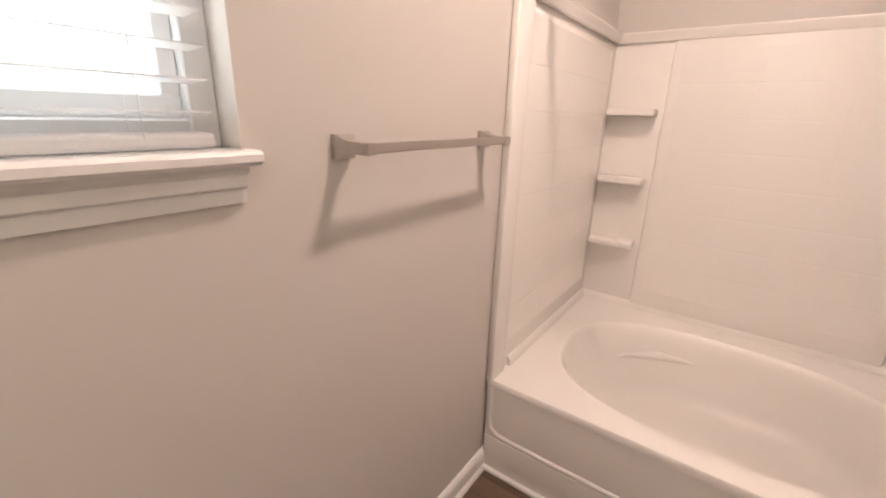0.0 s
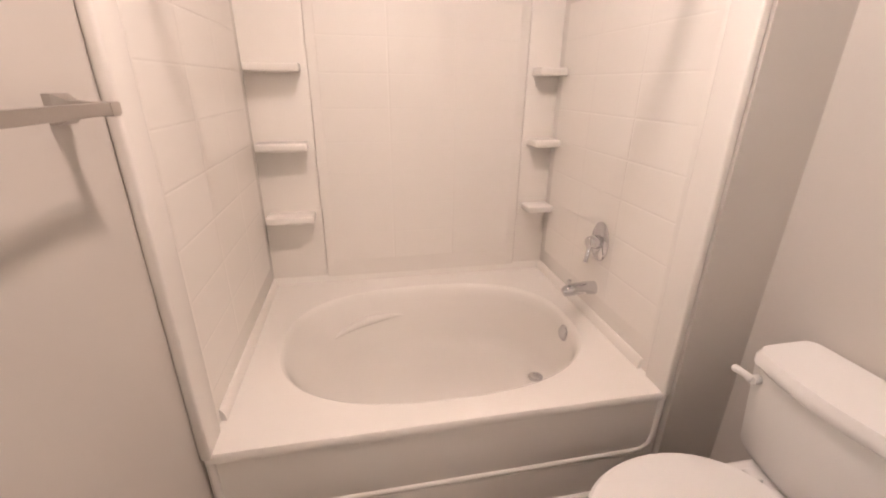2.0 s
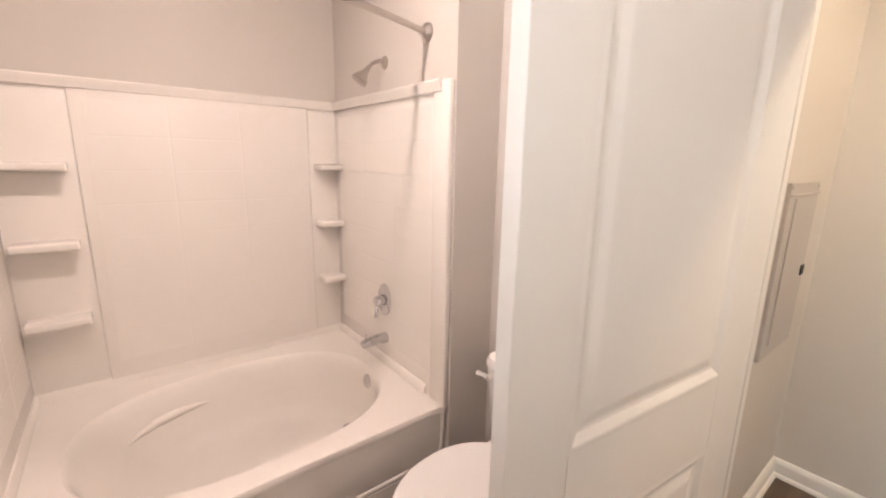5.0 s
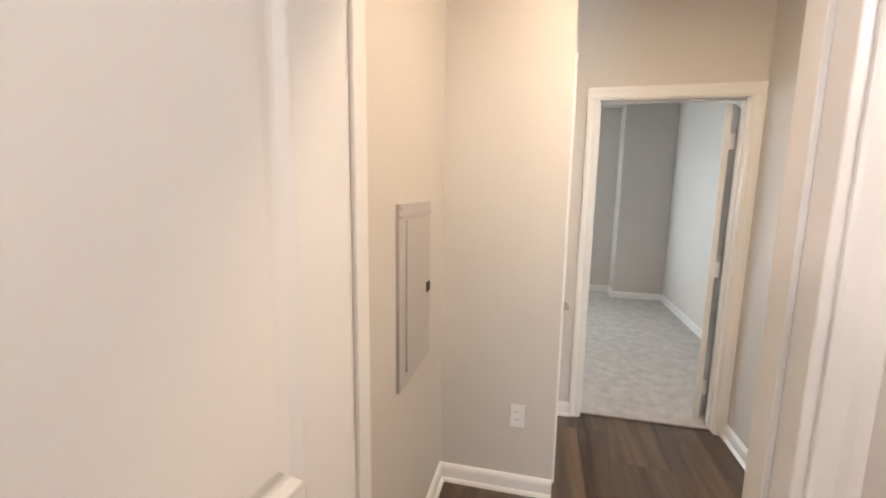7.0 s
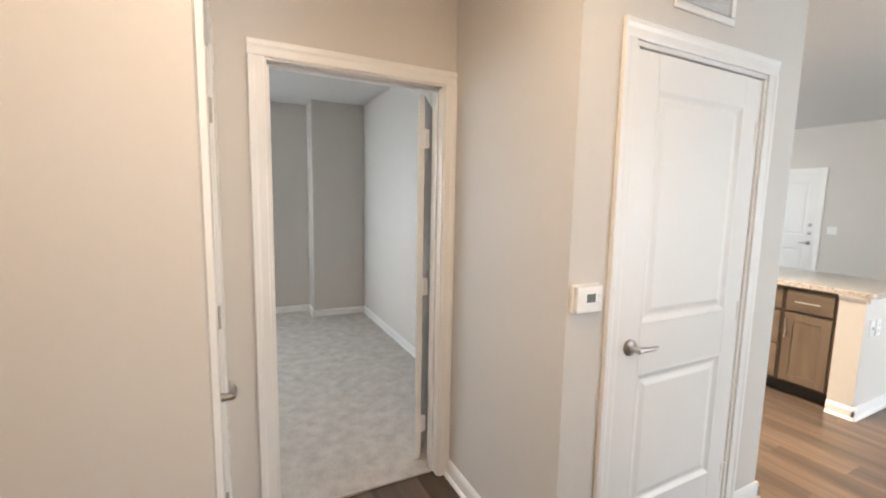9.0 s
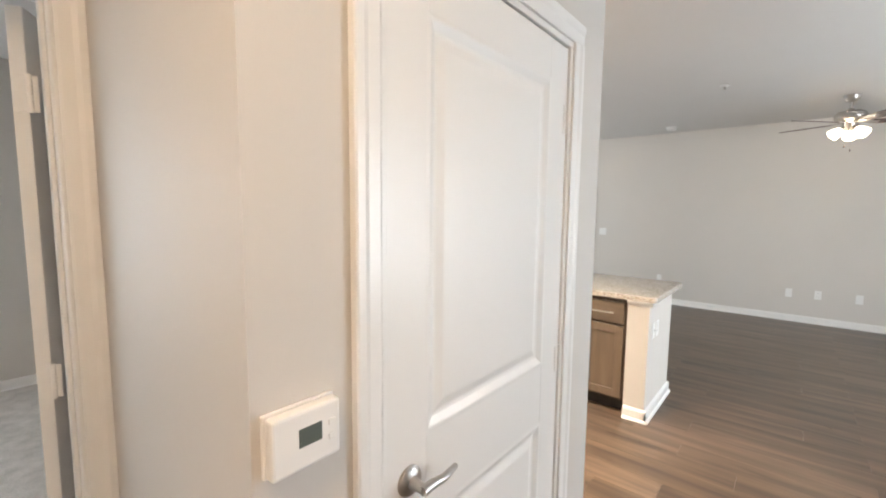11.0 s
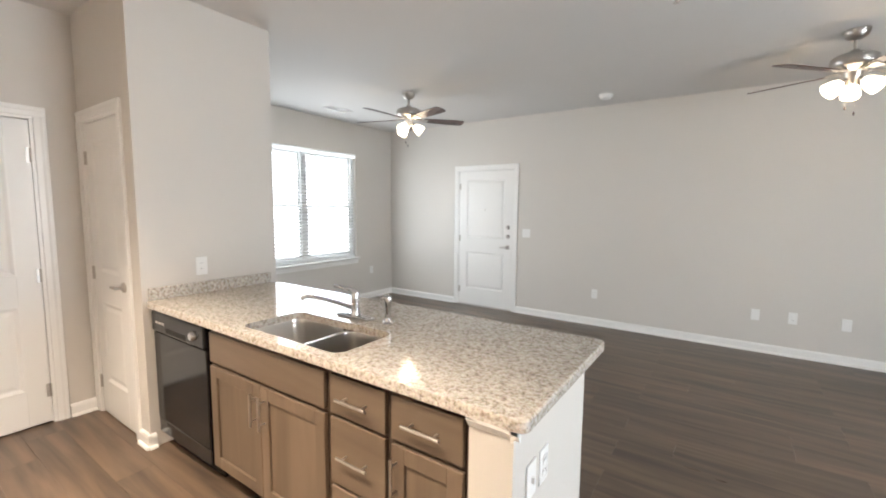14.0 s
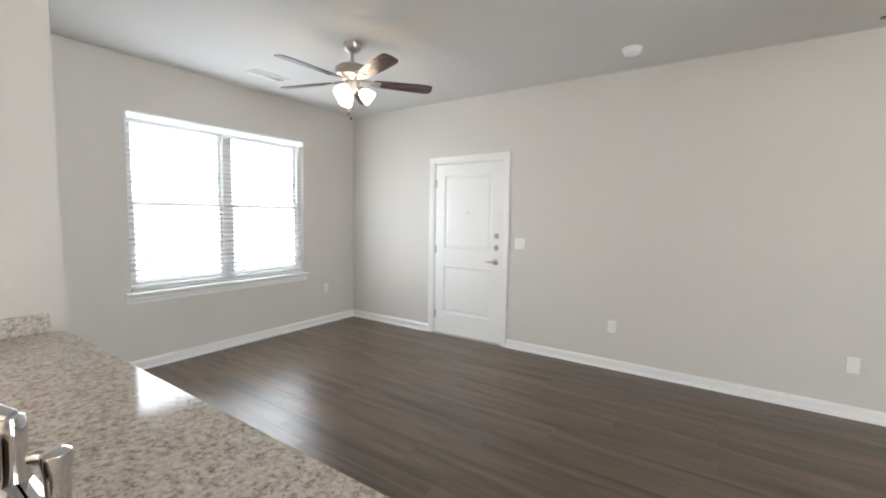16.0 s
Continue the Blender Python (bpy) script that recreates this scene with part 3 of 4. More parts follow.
def blind(inner, out, u0, u1, z0, z1, step, label, bottom_gap=0.004, tilt=2, group="", cords=()):
    ob = thing("window_blind", Matrix.Translation((inner + out * 0.028, (u0 + u1) / 2, z0)), label, "blind", group)
    w, h = u1 - u0 - 0.012, z1 - z0
    part("headrail", boxed(-0.024, 0.024, -w / 2, w / 2, h - 0.052, h - 0.002, bevel=0.004), M_SLAT, ob)
    part("valance", boxed(-out * 0.040 - 0.004, -out * 0.040 + 0.004, -w / 2 - 0.002, w / 2 + 0.002, h - 0.066, h - 0.001, bevel=0.003), M_SLAT, ob)
    part("bottom_rail", boxed(-0.025, 0.025, -w / 2, w / 2, bottom_gap, bottom_gap + 0.022, bevel=0.006), M_SLAT, ob)
    bm = bmesh.new()
    box(bm, -0.025, 0.025, -w / 2, w / 2, -0.0014, 0.0014, 0.001, 1)
    bmesh.ops.rotate(bm, verts=bm.verts, matrix=Matrix.Rotation(radians(tilt * out), 3, "Y"))
    me = mesh_of(bm, "slat", M_SLAT)
    k = int((h - 0.10) / step)
    for i in range(k):
        s = new("slat", me)
        s.parent = ob
        s.location = (0, 0, bottom_gap + 0.05 + i * step)
    for c in (-w * 0.36, 0, w * 0.36):
        for dx in (-0.026, 0.026):
            part("ladder_cord", rod(bmesh.new(), (dx, c, 0.02), (dx, c, h - 0.05), 0.0011, None, 6), M_SLAT, ob)
    return ob


window("window_1", 7.067, 1, *LIV_WIN, [-6.57], "white double vinyl window with sill over living room")
blind(7.067, 1, -7.47, -5.67, LIV_WIN[2], LIV_WIN[3], 0.046, "white horizontal slatted blind lowered with slats open", tilt=-14)
window("window_2", 7.127, 1, *BED_WIN, [], "white vinyl sash window in the bedroom")
blind(7.127, 1, BED_WIN[0] + 0.005, BED_WIN[1] - 0.005, BED_WIN[2], BED_WIN[3], 0.046, "white horizontal slatted blind in bedroom window", tilt=-14)
window("window_3", -0.225, -1, *BATH_WIN, [], "small white vinyl window high on bathroom wall", 0.015, 0.062)
blind(-0.225, -1, BATH_WIN[0] + 0.005, BATH_WIN[1] - 0.03, BATH_WIN[2], BATH_WIN[3], 0.046, "white slatted blind resting near bathroom sill", tilt=5)
window("window_4", -0.90, -1, -5.6, -3.8, 0.3, 2.3, [-4.7], "white double vinyl window in the living room")

# ---- bathroom ----


def rounded_rect(x0, x1, y0, y1, r, n=5):
    """Corner points of a rounded rectangle, counter-clockwise."""
    pts = []
    for cx, cy, a0 in ((x1 - r, y0 + r, -90), (x1 - r, y1 - r, 0), (x0 + r, y1 - r, 90), (x0 + r, y0 + r, 180)):
        for k in range(n + 1):
            a = radians(a0 + 90 * k / n)
            pts.append((cx + r * math.cos(a), cy + r * math.sin(a)))
    return pts


def loft(bm, rings, close_last=True, close_first=False):
    """Skins rings of equal length, one above another."""
    vr = [[bm.verts.new(p) for p in ring] for ring in rings]
    k = len(vr[0])
    for a, b in zip(vr, vr[1:]):
        for i in range(k):
            bm.faces.new((a[i], a[(i + 1) % k], b[(i + 1) % k], b[i]))
    if close_last:
        bm.faces.new(vr[-1])
    if close_first:
        bm.faces.new(vr[0][::-1])
    return vr


def holed_slab(bm, outer, inner, z0, z1, lip=0.004):
    """A slab with an opening; its upper outer edge is eased by lip."""
    c = Vector((sum(p[0] for p in outer) / len(outer), sum(p[1] for p in outer) / len(outer)))
    def inset(pts, d):
        return [tuple(Vector(p) - (Vector(p) - c).normalized() * d) for p in pts]
    def loop(pts, z):
        return [bm.verts.new((x, y, z)) for x, y in pts]
    top_o, side_o, bot_o = loop(inset(outer, lip), z1), loop(outer, z1 - lip), loop(outer, z0)
    top_i, bot_i = loop(inner, z1), loop(inner, z0)
    def band(a, b):
        k = len(a)
        for i in range(k):
            bm.faces.new((a[i], a[(i + 1) % k], b[(i + 1) % k], b[i]))
    band(bot_o, side_o)
    band(side_o, top_o)
    band(top_i, bot_i)
    for o, i in ((top_o, top_i), (bot_o, bot_i)):
        es = []
        for lp in (o, i):
            for k in range(len(lp)):
                e = bm.edges.get((lp[k], lp[(k + 1) % len(lp)]))
                es.append(e)
        bmesh.ops.triangle_fill(bm, use_beauty=True, use_dissolve=False, edges=es)
    bmesh.ops.recalc_face_normals(bm, faces=bm.faces)
    return bm


TX0, TX1, TY0, TY1, RIM = -0.222, 1.232, 1.468, 2.547, 0.43
BCX, BCY = 0.515, 1.985


def basin_ring(rx, ry, z, cx=BCX, cy=BCY, n=56, power=2.5):
    pts = []
    for k in range(n):
        a = 2 * math.pi * k / n
        c, s = math.cos(a), math.sin(a)
        pts.append((cx + rx * math.copysign(abs(c) ** (2 / power), c), cy + ry * math.copysign(abs(s) ** (2 / power), s), z))
    return pts


tub = thing("bathtub", Matrix(), "white acrylic alcove bathtub with oval basin, empty", "bathtub")
bm = bmesh.new()
rim_in = [(p[0], p[1]) for p in basin_ring(0.605, 0.420, 0)]
holed_slab(bm, rounded_rect(TX0, TX1, TY0, TY1, 0.012, 3), rim_in, RIM - 0.03, RIM, 0.008)
part("rim", bm, M_ACRYL, tub, "", True)
bm = bmesh.new()
loft(bm, [basin_ring(0.605, 0.420, RIM), basin_ring(0.597, 0.412, RIM - 0.006), basin_ring(0.588, 0.402, RIM - 0.022), basin_ring(0.578, 0.388, RIM - 0.06, BCX + 0.006), basin_ring(0.562, 0.378, RIM - 0.12, BCX + 0.018),
          basin_ring(0.532, 0.362, 0.24, BCX + 0.034), basin_ring(0.500, 0.343, 0.175, BCX + 0.050), basin_ring(0.470, 0.322, 0.138, BCX + 0.062), basin_ring(0.435, 0.295, 0.116, BCX + 0.070), basin_ring(0.36, 0.24, 0.105, BCX + 0.075), basin_ring(0.2, 0.13, 0.100, BCX + 0.08)])
part("basin", bm, M_ACRYL, tub, "", True)
# moulded arm rests in the basin walls
for sy in (1, -1):
    ridge = [(0.075, 0.235, 0.268), (0.13, 0.285, 0.280), (0.20, 0.328, 0.290), (0.28, 0.352, 0.296), (0.36, 0.366, 0.298), (0.44, 0.372, 0.296)]
    part("arm_rest", tube(bmesh.new(), [(x, BCY + sy * (y + 0.006), z) for x, y, z in ridge], [0.003, 0.014, 0.022, 0.022, 0.014, 0.003], 16), M_ACRYL, tub, "", True)
bm = bmesh.new()
box(bm, TX0 + 0.002, TX1 - 0.002, TY0 + 0.006, TY0 + 0.04, 0.012, RIM - 0.012, 0.004, 2)
# raised rounded border of the apron
pts = [(TX0 + 0.018, TY0 + 0.012, RIM - 0.03), (TX0 + 0.018, TY0 + 0.012, 0.25), (TX0 + 0.028, TY0 + 0.012, 0.205), (TX0 + 0.06, TY0 + 0.012, 0.183), (TX0 + 0.12, TY0 + 0.012, 0.178),
       (TX1 - 0.12, TY0 + 0.012, 0.178), (TX1 - 0.06, TY0 + 0.012, 0.183), (TX1 - 0.028, TY0 + 0.012, 0.205), (TX1 - 0.018, TY0 + 0.012, 0.25), (TX1 - 0.018, TY0 + 0.012, RIM - 0.03)]
tube(bm, pts, 0.014, 10)
box(bm, TX0 + 0.002, TX1 - 0.002, TY0 + 0.002, TY0 + 0.03, 0.0, 0.168, 0.010, 3)
part("apron", bm, M_ACRYL, tub, "", True)
bm = bmesh.new()
box(bm, TX0 + 0.01, TX1 - 0.01, TY0 - 0.018, TY0 + 0.003, 0.001, 0.018, 0.006, 2)
part("floor_trim", bm, M_TRIM, tub, "white trim strip along floor")
bm = bmesh.new()
lathe(bm, [(0.036, 0), (0.036, 0.006), (0.030, 0.012), (0.012, 0.014)], Matrix.Translation((1.099, 1.96, 0.365)) @ Matrix.Rotation(radians(-82), 4, "Y"), 20)
part("overflow_plate", bm, M_CHROME, tub, "round chrome overflow plate", True)
bm = bmesh.new()
lathe(bm, [(0.034, 0), (0.034, 0.004), (0.024, 0.005), (0.020, 0.002)], Matrix.Translation((0.995, 1.98, 0.122)), 20)
part("drain", bm, M_CHROME, tub, "chrome drain", True)

surround = thing("tub_surround", Matrix(), "white moulded tile-pattern tub surround with corner shelves", "tub surround")
STOP = 1.80
bm = bmesh.new()
box(bm, TX0 + 0.01, TX1 - 0.01, 2.534, 2.549, RIM - 0.01, STOP, 0.003, 1)
part("back_panel", bm, M_ACRYL, surround)
part("center_panel", boxed(0.058, 1.052, 2.523, 2.534, RIM + 0.012, STOP - 0.035, bevel=0.005, seg=3), M_ACRYL, surround, "", True)
side_panels = []
for x0, x1 in ((-0.224, -0.206), (1.216, 1.234)):
    side_panels.append(part("side_panel", boxed(x0, x1, 1.50, 2.534, RIM - 0.01, STOP, bevel=0.004, seg=2), M_ACRYL, surround, "", True))
for x0, x1 in ((-0.2245, -0.196), (1.206, 1.2345)):
    part("flange", boxed(x0, x1, 1.462, 1.565, RIM - 0.012, STOP + 0.004, bevel=0.008, seg=3), M_ACRYL, surround, "", True)
CROWN = [(0, 0), (0.008, -0.028), (0.016, -0.024), (0.020, -0.010), (0.026, 0.0), (0.028, 0.012), (0.024, 0.018), (0, 0.020)]
for a, b, o in (((-0.205, 2.534, STOP - 0.012), (1.215, 2.534, STOP - 0.012), (0, -1, 0)), ((-0.206, 1.505, STOP - 0.012), (-0.206, 2.53, STOP - 0.012), (1, 0, 0)), ((1.216, 1.505, STOP - 0.012), (1.216, 2.53, STOP - 0.012), (-1, 0, 0))):
    part("top_moulding", sweep_profile(bmesh.new(), CROWN, a, b, o), M_ACRYL, surround, "", True)
for a, b, o in (((-0.205, 2.534, RIM + 0.024), (1.215, 2.534, RIM + 0.024), (0, -1, 0)), ((-0.206, 1.60, RIM + 0.024), (-0.206, 2.52, RIM + 0.024), (1, 0, 0)), ((1.216, 1.60, RIM + 0.024), (1.216, 2.52, RIM + 0.024), (-1, 0, 0))):
    part("foot_moulding", sweep_profile(bmesh.new(), [(0, -0.026), (0.018, -0.026), (0.015, 0.0), (0.006, 0.016), (0, 0.018)], a, b, o), M_ACRYL, surround, "", True)
for x0, x1 in ((-0.207, 0.054), (1.056, 1.217)):
    part("corner_column", boxed(x0, x1, 2.528, 2.535, RIM + 0.02, STOP - 0.05, bevel=0.002, seg=2), M_ACRYL, surround, "", True)
for z in (1.43, 1.108, 0.778):
    for x0, x1 in ((-0.185, 0.030), (1.080, 1.214)):
        bm = bmesh.new()
        box(bm, x0, x1, 2.425, 2.532, z, z + 0.034, 0.009, 4)
        part("shelf", bm, M_ACRYL, surround, "", True)
# embossed tiles
tile_w, tile_h = 0.318, 0.1475
def tile_mesh(w, h, d):
    bm = bmesh.new()
    o = [bm.verts.new((x, 0, z)) for x, z in ((0, 0), (w, 0), (w, h), (0, h))]
    i = [bm.verts.new((x, -d, z)) for x, z in ((0.006, 0.005), (w - 0.006, 0.005), (w - 0.006, h - 0.005), (0.006, h - 0.005))]
    for k in range(4):
        bm.faces.new((o[k], o[(k + 1) % 4], i[(k + 1) % 4], i[k]))
    bm.faces.new(i)
    bmesh.ops.recalc_face_normals(bm, faces=bm.faces)
    if i[0].link_faces[0].normal.y > 0:
        bmesh.ops.reverse_faces(bm, faces=bm.faces[:])
    return mesh_of(bm, "tile", M_ACRYL)
back_tile, side_tile = tile_mesh(0.3035, tile_h - 0.001, 0.0008), tile_mesh(0.299, tile_h - 0.001, 0.0008)
for row in range(8):
    z = 0.545 + row * tile_h
    for col in range(3):
        o = new("tile", back_tile)
        o.parent = surround
        o.matrix_basis = pose(0.098 + col * 0.304, 2.5228, z)
    for col in range(3):
        for x, rz in ((-0.2058, 90), (1.2158, -90)):
            o = new("tile", side_tile)
            o.parent = surround
            y = 1.585 + col * 0.300 if rz > 0 else 1.585 + col * 0.300 + 0.299
            o.matrix_basis = pose(x, y, z, 0, 0, rz)

valve = thing("shower_valve", pose(1.216, 1.975, 0.785), "chrome single-lever shower valve on oval plate", "shower valve")
bm = bmesh.new()
lathe(bm, [(0.085, 0), (0.085, 0.004), (0.075, 0.010), (0.03, 0.014)], Matrix.Rotation(radians(-90), 4, "Y") @ Matrix.Diagonal((1.0, 0.72, 1, 1)), 32)
part("plate", bm, M_CHROME, valve, "", True)
bm = bmesh.new()
lathe(bm, [(0.030, 0.010), (0.028, 0.035), (0.024, 0.055), (0.020, 0.060)], Matrix.Rotation(radians(-90), 4, "Y"), 24)
tube(bm, [(-0.045, 0, 0), (-0.055, -0.012, -0.03), (-0.066, -0.020, -0.062), (-0.068, -0.022, -0.078)], [0.012, 0.009, 0.008, 0.010], 10)
part("lever", bm, M_CHROME, valve, "", True)
spout = thing("tub_spout", pose(1.216, 1.97, 0.575), "chrome tub spout with diverter knob", "tub spout")
bm = bmesh.new()
tube(bm, [(0, 0, 0), (-0.04, 0, 0.002), (-0.09, 0, 0.0), (-0.125, 0, -0.006), (-0.142, 0, -0.014)], [0.030, 0.028, 0.026, 0.024, 0.018], 16)
part("body", bm, M_CHROME, spout, "", True)
part("diverter_knob", lathe(bmesh.new(), [(0.004, 0.02), (0.004, 0.036), (0.008, 0.038), (0.008, 0.046), (0.003, 0.048)], Matrix.Translation((-0.12, 0, 0)), 12), M_CHROME, spout)
shower = thing("wall_shower", pose(1.234, 1.985, 1.94), "brushed chrome shower head on short bent arm", "shower head")
bm = bmesh.new()
tube(bm, [(0, 0, 0), (-0.03, 0, 0.004), (-0.065, 0, -0.012), (-0.092, -0.003, -0.040)], 0.009, 10)
part("arm", bm, M_NICKEL, shower, "", True)
part("flange", lathe(bmesh.new(), [(0.030, 0), (0.028, 0.006), (0.012, 0.014)], Matrix.Rotation(radians(-90), 4, "Y"), 20), M_NICKEL, shower, "", True)
bm = bmesh.new()
aim = Matrix.Translation((-0.092, -0.003, -0.040)) @ Vector((-0.62, -0.02, -0.78)).to_track_quat("Z", "Y").to_matrix().to_4x4()
lathe(bm, [(0.012, -0.008), (0.014, 0.016), (0.020, 0.030), (0.036, 0.058), (0.038, 0.072), (0.033, 0.074)], aim, 22)
part("shower_head", bm, M_NICKEL, shower, "", True)

rail = thing("shower_rod", Matrix(), "curved brushed nickel shower curtain rod, no curtain", "shower rod")
bm = bmesh.new()
tube(bm, [(-0.222 + 1.454 * k / 24, 1.648 - 0.17 * math.sin(math.pi * k / 24), 2.0) for k in range(25)], 0.0125, 12)
part("rod", bm, M_NICKEL, rail, "", True)
for x, s in ((-0.224, 1), (1.234, -1)):
    part("end_flange", lathe(bmesh.new(), [(0.038, 0), (0.036, 0.008), (0.020, 0.022), (0.016, 0.034)], Matrix.Translation((x, 1.648, 2.0)) @ Matrix.Rotation(radians(90 * s), 4, "Y"), 20), M_NICKEL, rail, "", True)

bar = thing("towel_bar", Matrix(), "brushed nickel square towel bar, empty, on wall", "towel bar")
part("bar", boxed(-0.152, -0.138, 0.775, 1.352, 1.334, 1.354, bevel=0.002), M_NICKEL, bar)
for y in (0.790, 1.330):
    bm = bmesh.new()
    loft(bm, [[(-0.2248 + d, y + sy * w, 1.343 + sz * w) for sy, sz in ((-1, -1), (1, -1), (1, 1), (-1, 1))] for d, w in ((0, 0.024), (0.012, 0.024), (0.028, 0.014), (0.05, 0.0115), (0.088, 0.0115))], True, True)
    bmesh.ops.recalc_face_normals(bm, faces=bm.faces)
    part("bracket", bm, M_NICKEL, bar)

# toilet, its tank against the end wall
toilet = thing("toilet", pose(1.468, 1.080, 0, 0, 0, 90), "white ceramic two-piece toilet with closed lid", "toilet")
# local: y runs out from the wall, x along it


def egg(rx, ry, cy, z, back=0.75, n=36):
    pts = []
    for k in range(n):
        a = 2 * math.pi * k / n
        x, y = math.cos(a), math.sin(a)
        pts.append((rx * x, cy + ry * (y if y > 0 else y * back), z))
    return pts


bm = bmesh.new()
def tank_ring(w, d0, d1, z, bow=0.03):
    n = 9
    front = [(-w + 2 * w * k / (n - 1), d1 + bow * (1 - (2 * k / (n - 1) - 1) ** 2), z) for k in range(n)]
    return [(w, d0, z), (-w, d0, z)] + front
loft(bm, [tank_ring(0.160, 0.02, 0.145, 0.385, 0.02), tank_ring(0.184, 0.012, 0.165, 0.43), tank_ring(0.200, 0.012, 0.182, 0.69)], True, True)
bmesh.ops.recalc_face_normals(bm, faces=bm.faces)
bmesh.ops.bevel(bm, geom=bm.edges[:], offset=0.006, segments=2, affect="EDGES")
part("tank", bm, M_CHINA, toilet, "", True)
bm = bmesh.new()
loft(bm, [tank_ring(0.198, 0.008, 0.190, 0.692, 0.035), tank_ring(0.203, 0.006, 0.196, 0.700, 0.035), tank_ring(0.203, 0.006, 0.196, 0.722, 0.035), tank_ring(0.196, 0.012, 0.189, 0.738, 0.035)], True, True)
bmesh.ops.recalc_face_normals(bm, faces=bm.faces)
corners = [e for e in bm.edges if abs((e.verts[0].co - e.verts[1].co).normalized().z) > 0.4 and min(abs(v.co.x) for v in e.verts) > 0.19]
bmesh.ops.bevel(bm, geom=corners, offset=0.028, segments=5, affect="EDGES", profile=0.5)
part("tank_lid", bm, M_CHINA, toilet, "", True)
bm = bmesh.new()
loft(bm, [egg(0.105, 0.24, 0.37, 0.0, 1.0), egg(0.10, 0.23, 0.37, 0.12, 1.0), egg(0.13, 0.25, 0.41, 0.24, 0.95), egg(0.175, 0.27, 0.45, 0.34, 0.95), egg(0.182, 0.275, 0.455, 0.385, 0.95)], True, True)
box(bm, -0.15, 0.15, 0.03, 0.26, 0.33, 0.386, 0.02, 3)
part("bowl", bm, M_CHINA, toilet, "", True)
bm = bmesh.new()
loft(bm, [egg(0.184, 0.278, 0.455, 0.387, 0.88), egg(0.188, 0.282, 0.455, 0.396, 0.88), egg(0.184, 0.279, 0.455, 0.404, 0.88)], True, True)
part("seat", bm, M_PLASTIC, toilet, "", True)
bm = bmesh.new()
loft(bm, [egg(0.184, 0.279, 0.455, 0.4055, 0.86), egg(0.186, 0.281, 0.455, 0.414, 0.86), egg(0.178, 0.272, 0.455, 0.4225, 0.86), egg(0.13, 0.2, 0.455, 0.4265, 0.86)], True, True)
for sx in (-0.075, 0.075):
    box(bm, sx - 0.022, sx + 0.022, 0.205, 0.24, 0.387, 0.418, 0.008, 3)
part("lid", bm, M_PLASTIC, toilet, "", True)
bm = bmesh.new()
rod(bm, (0.165, 0.19, 0.655), (0.165, 0.214, 0.655), 0.012)
tube(bm, [(0.165, 0.212, 0.655), (0.19, 0.214, 0.658), (0.222, 0.21, 0.652)], [0.012, 0.009, 0.011], 10)
part("flush_lever", bm, M_PLASTIC, toilet, "white flush lever", True)
for sx in (-0.112, 0.112):
    part("bolt_cap", lathe(bmesh.new(), [(0.014, 0), (0.014, 0.008), (0.009, 0.016), (0.002, 0.018)], Matrix.Translation((sx * 0.98, 0.30, 0.0)), 14), M_PLASTIC, toilet, "", True)

# flush ceiling lamp of the bathroom
def flush_lamp(x, y, label):
    ob = thing("ceiling_lamp", pose(x, y, TOP), label, "ceiling lamp")
    part("base", lathe(bmesh.new(), [(0.15, -0.001), (0.15, -0.02), (0.13, -0.03)], Matrix(), 32), M_NICKEL, ob, "brushed nickel rim", True)
    part("diffuser", lathe(bmesh.new(), [(0.135, -0.028), (0.125, -0.06), (0.09, -0.085), (0.03, -0.098)], Matrix(), 32), M_DIFF, ob, "lit frosted glass bowl", True)
flush_lamp(0.42, 1.25, "lit flush frosted glass lamp on bathroom ceiling")
# this second lamp is added out of view to carry the hall fill
flush_lamp(1.92, -0.40, "unseen flush frosted glass lamp added to light the hall")
for sx in (3.15, 4.45):
    can = thing("downlight", pose(sx, -2.80, TOP), "small round recessed kitchen ceiling downlight", "downlight")
    part("ring", lathe(bmesh.new(), [(0.085, -0.0005), (0.085, -0.006), (0.062, -0.010), (0.060, -0.0005)], Matrix(), 28, False), M_TRIM, can, "", True)
# assumed fixture for the bathroom fill light, added out of view
fill_lamp = thing("bath_fill_lamp", pose(0.55, -0.945, 2.0), "assumed brushed nickel wall lamp, unseen, added to brighten bathroom door", "wall lamp")
part("back_plate", boxed(-0.06, 0.06, 0.0, 0.02, -0.06, 0.06, bevel=0.006), M_NICKEL, fill_lamp)
part("arm", tube(bmesh.new(), [(0, 0.02, 0), (0, 0.08, 0.0), (0, 0.11, -0.03)], 0.009), M_NICKEL, fill_lamp, "", True)


# ---- hall ----
panel = thing("breaker_panel", Matrix(), "grey metal electrical breaker panel set in wall", "breaker panel")
part("cover", boxed(1.938, 2.322, 0.552, 0.566, 0.800, 1.448, bevel=0.003), M_GREYMETAL, panel)
pd = part("door", boxed(2.010, 2.300, 0.547, 0.553, 0.850, 1.395, bevel=0.002), M_GREYMETAL, panel)
part("latch", boxed(2.248, 2.290, 0.542, 0.5475, 1.085, 1.125, bevel=0.002), M_DARK, pd, "black latch")
part("hinge_rod", rod(bmesh.new(), (2.006, 0.549, 0.86), (2.006, 0.549, 1.385), 0.003, None, 8), M_GREYMETAL, panel)
part("ridge", boxed(1.938, 2.322, 0.545, 0.5525, 1.402, 1.410, bevel=0.001), M_GREYMETAL, panel)
for x in (1.952, 2.308):
    for z in (0.815, 1.433):
        part("screw", rod(bmesh.new(), (x, 0.5525, z), (x, 0.5495, z), 0.005, None, 10), M_GREYMETAL, panel)


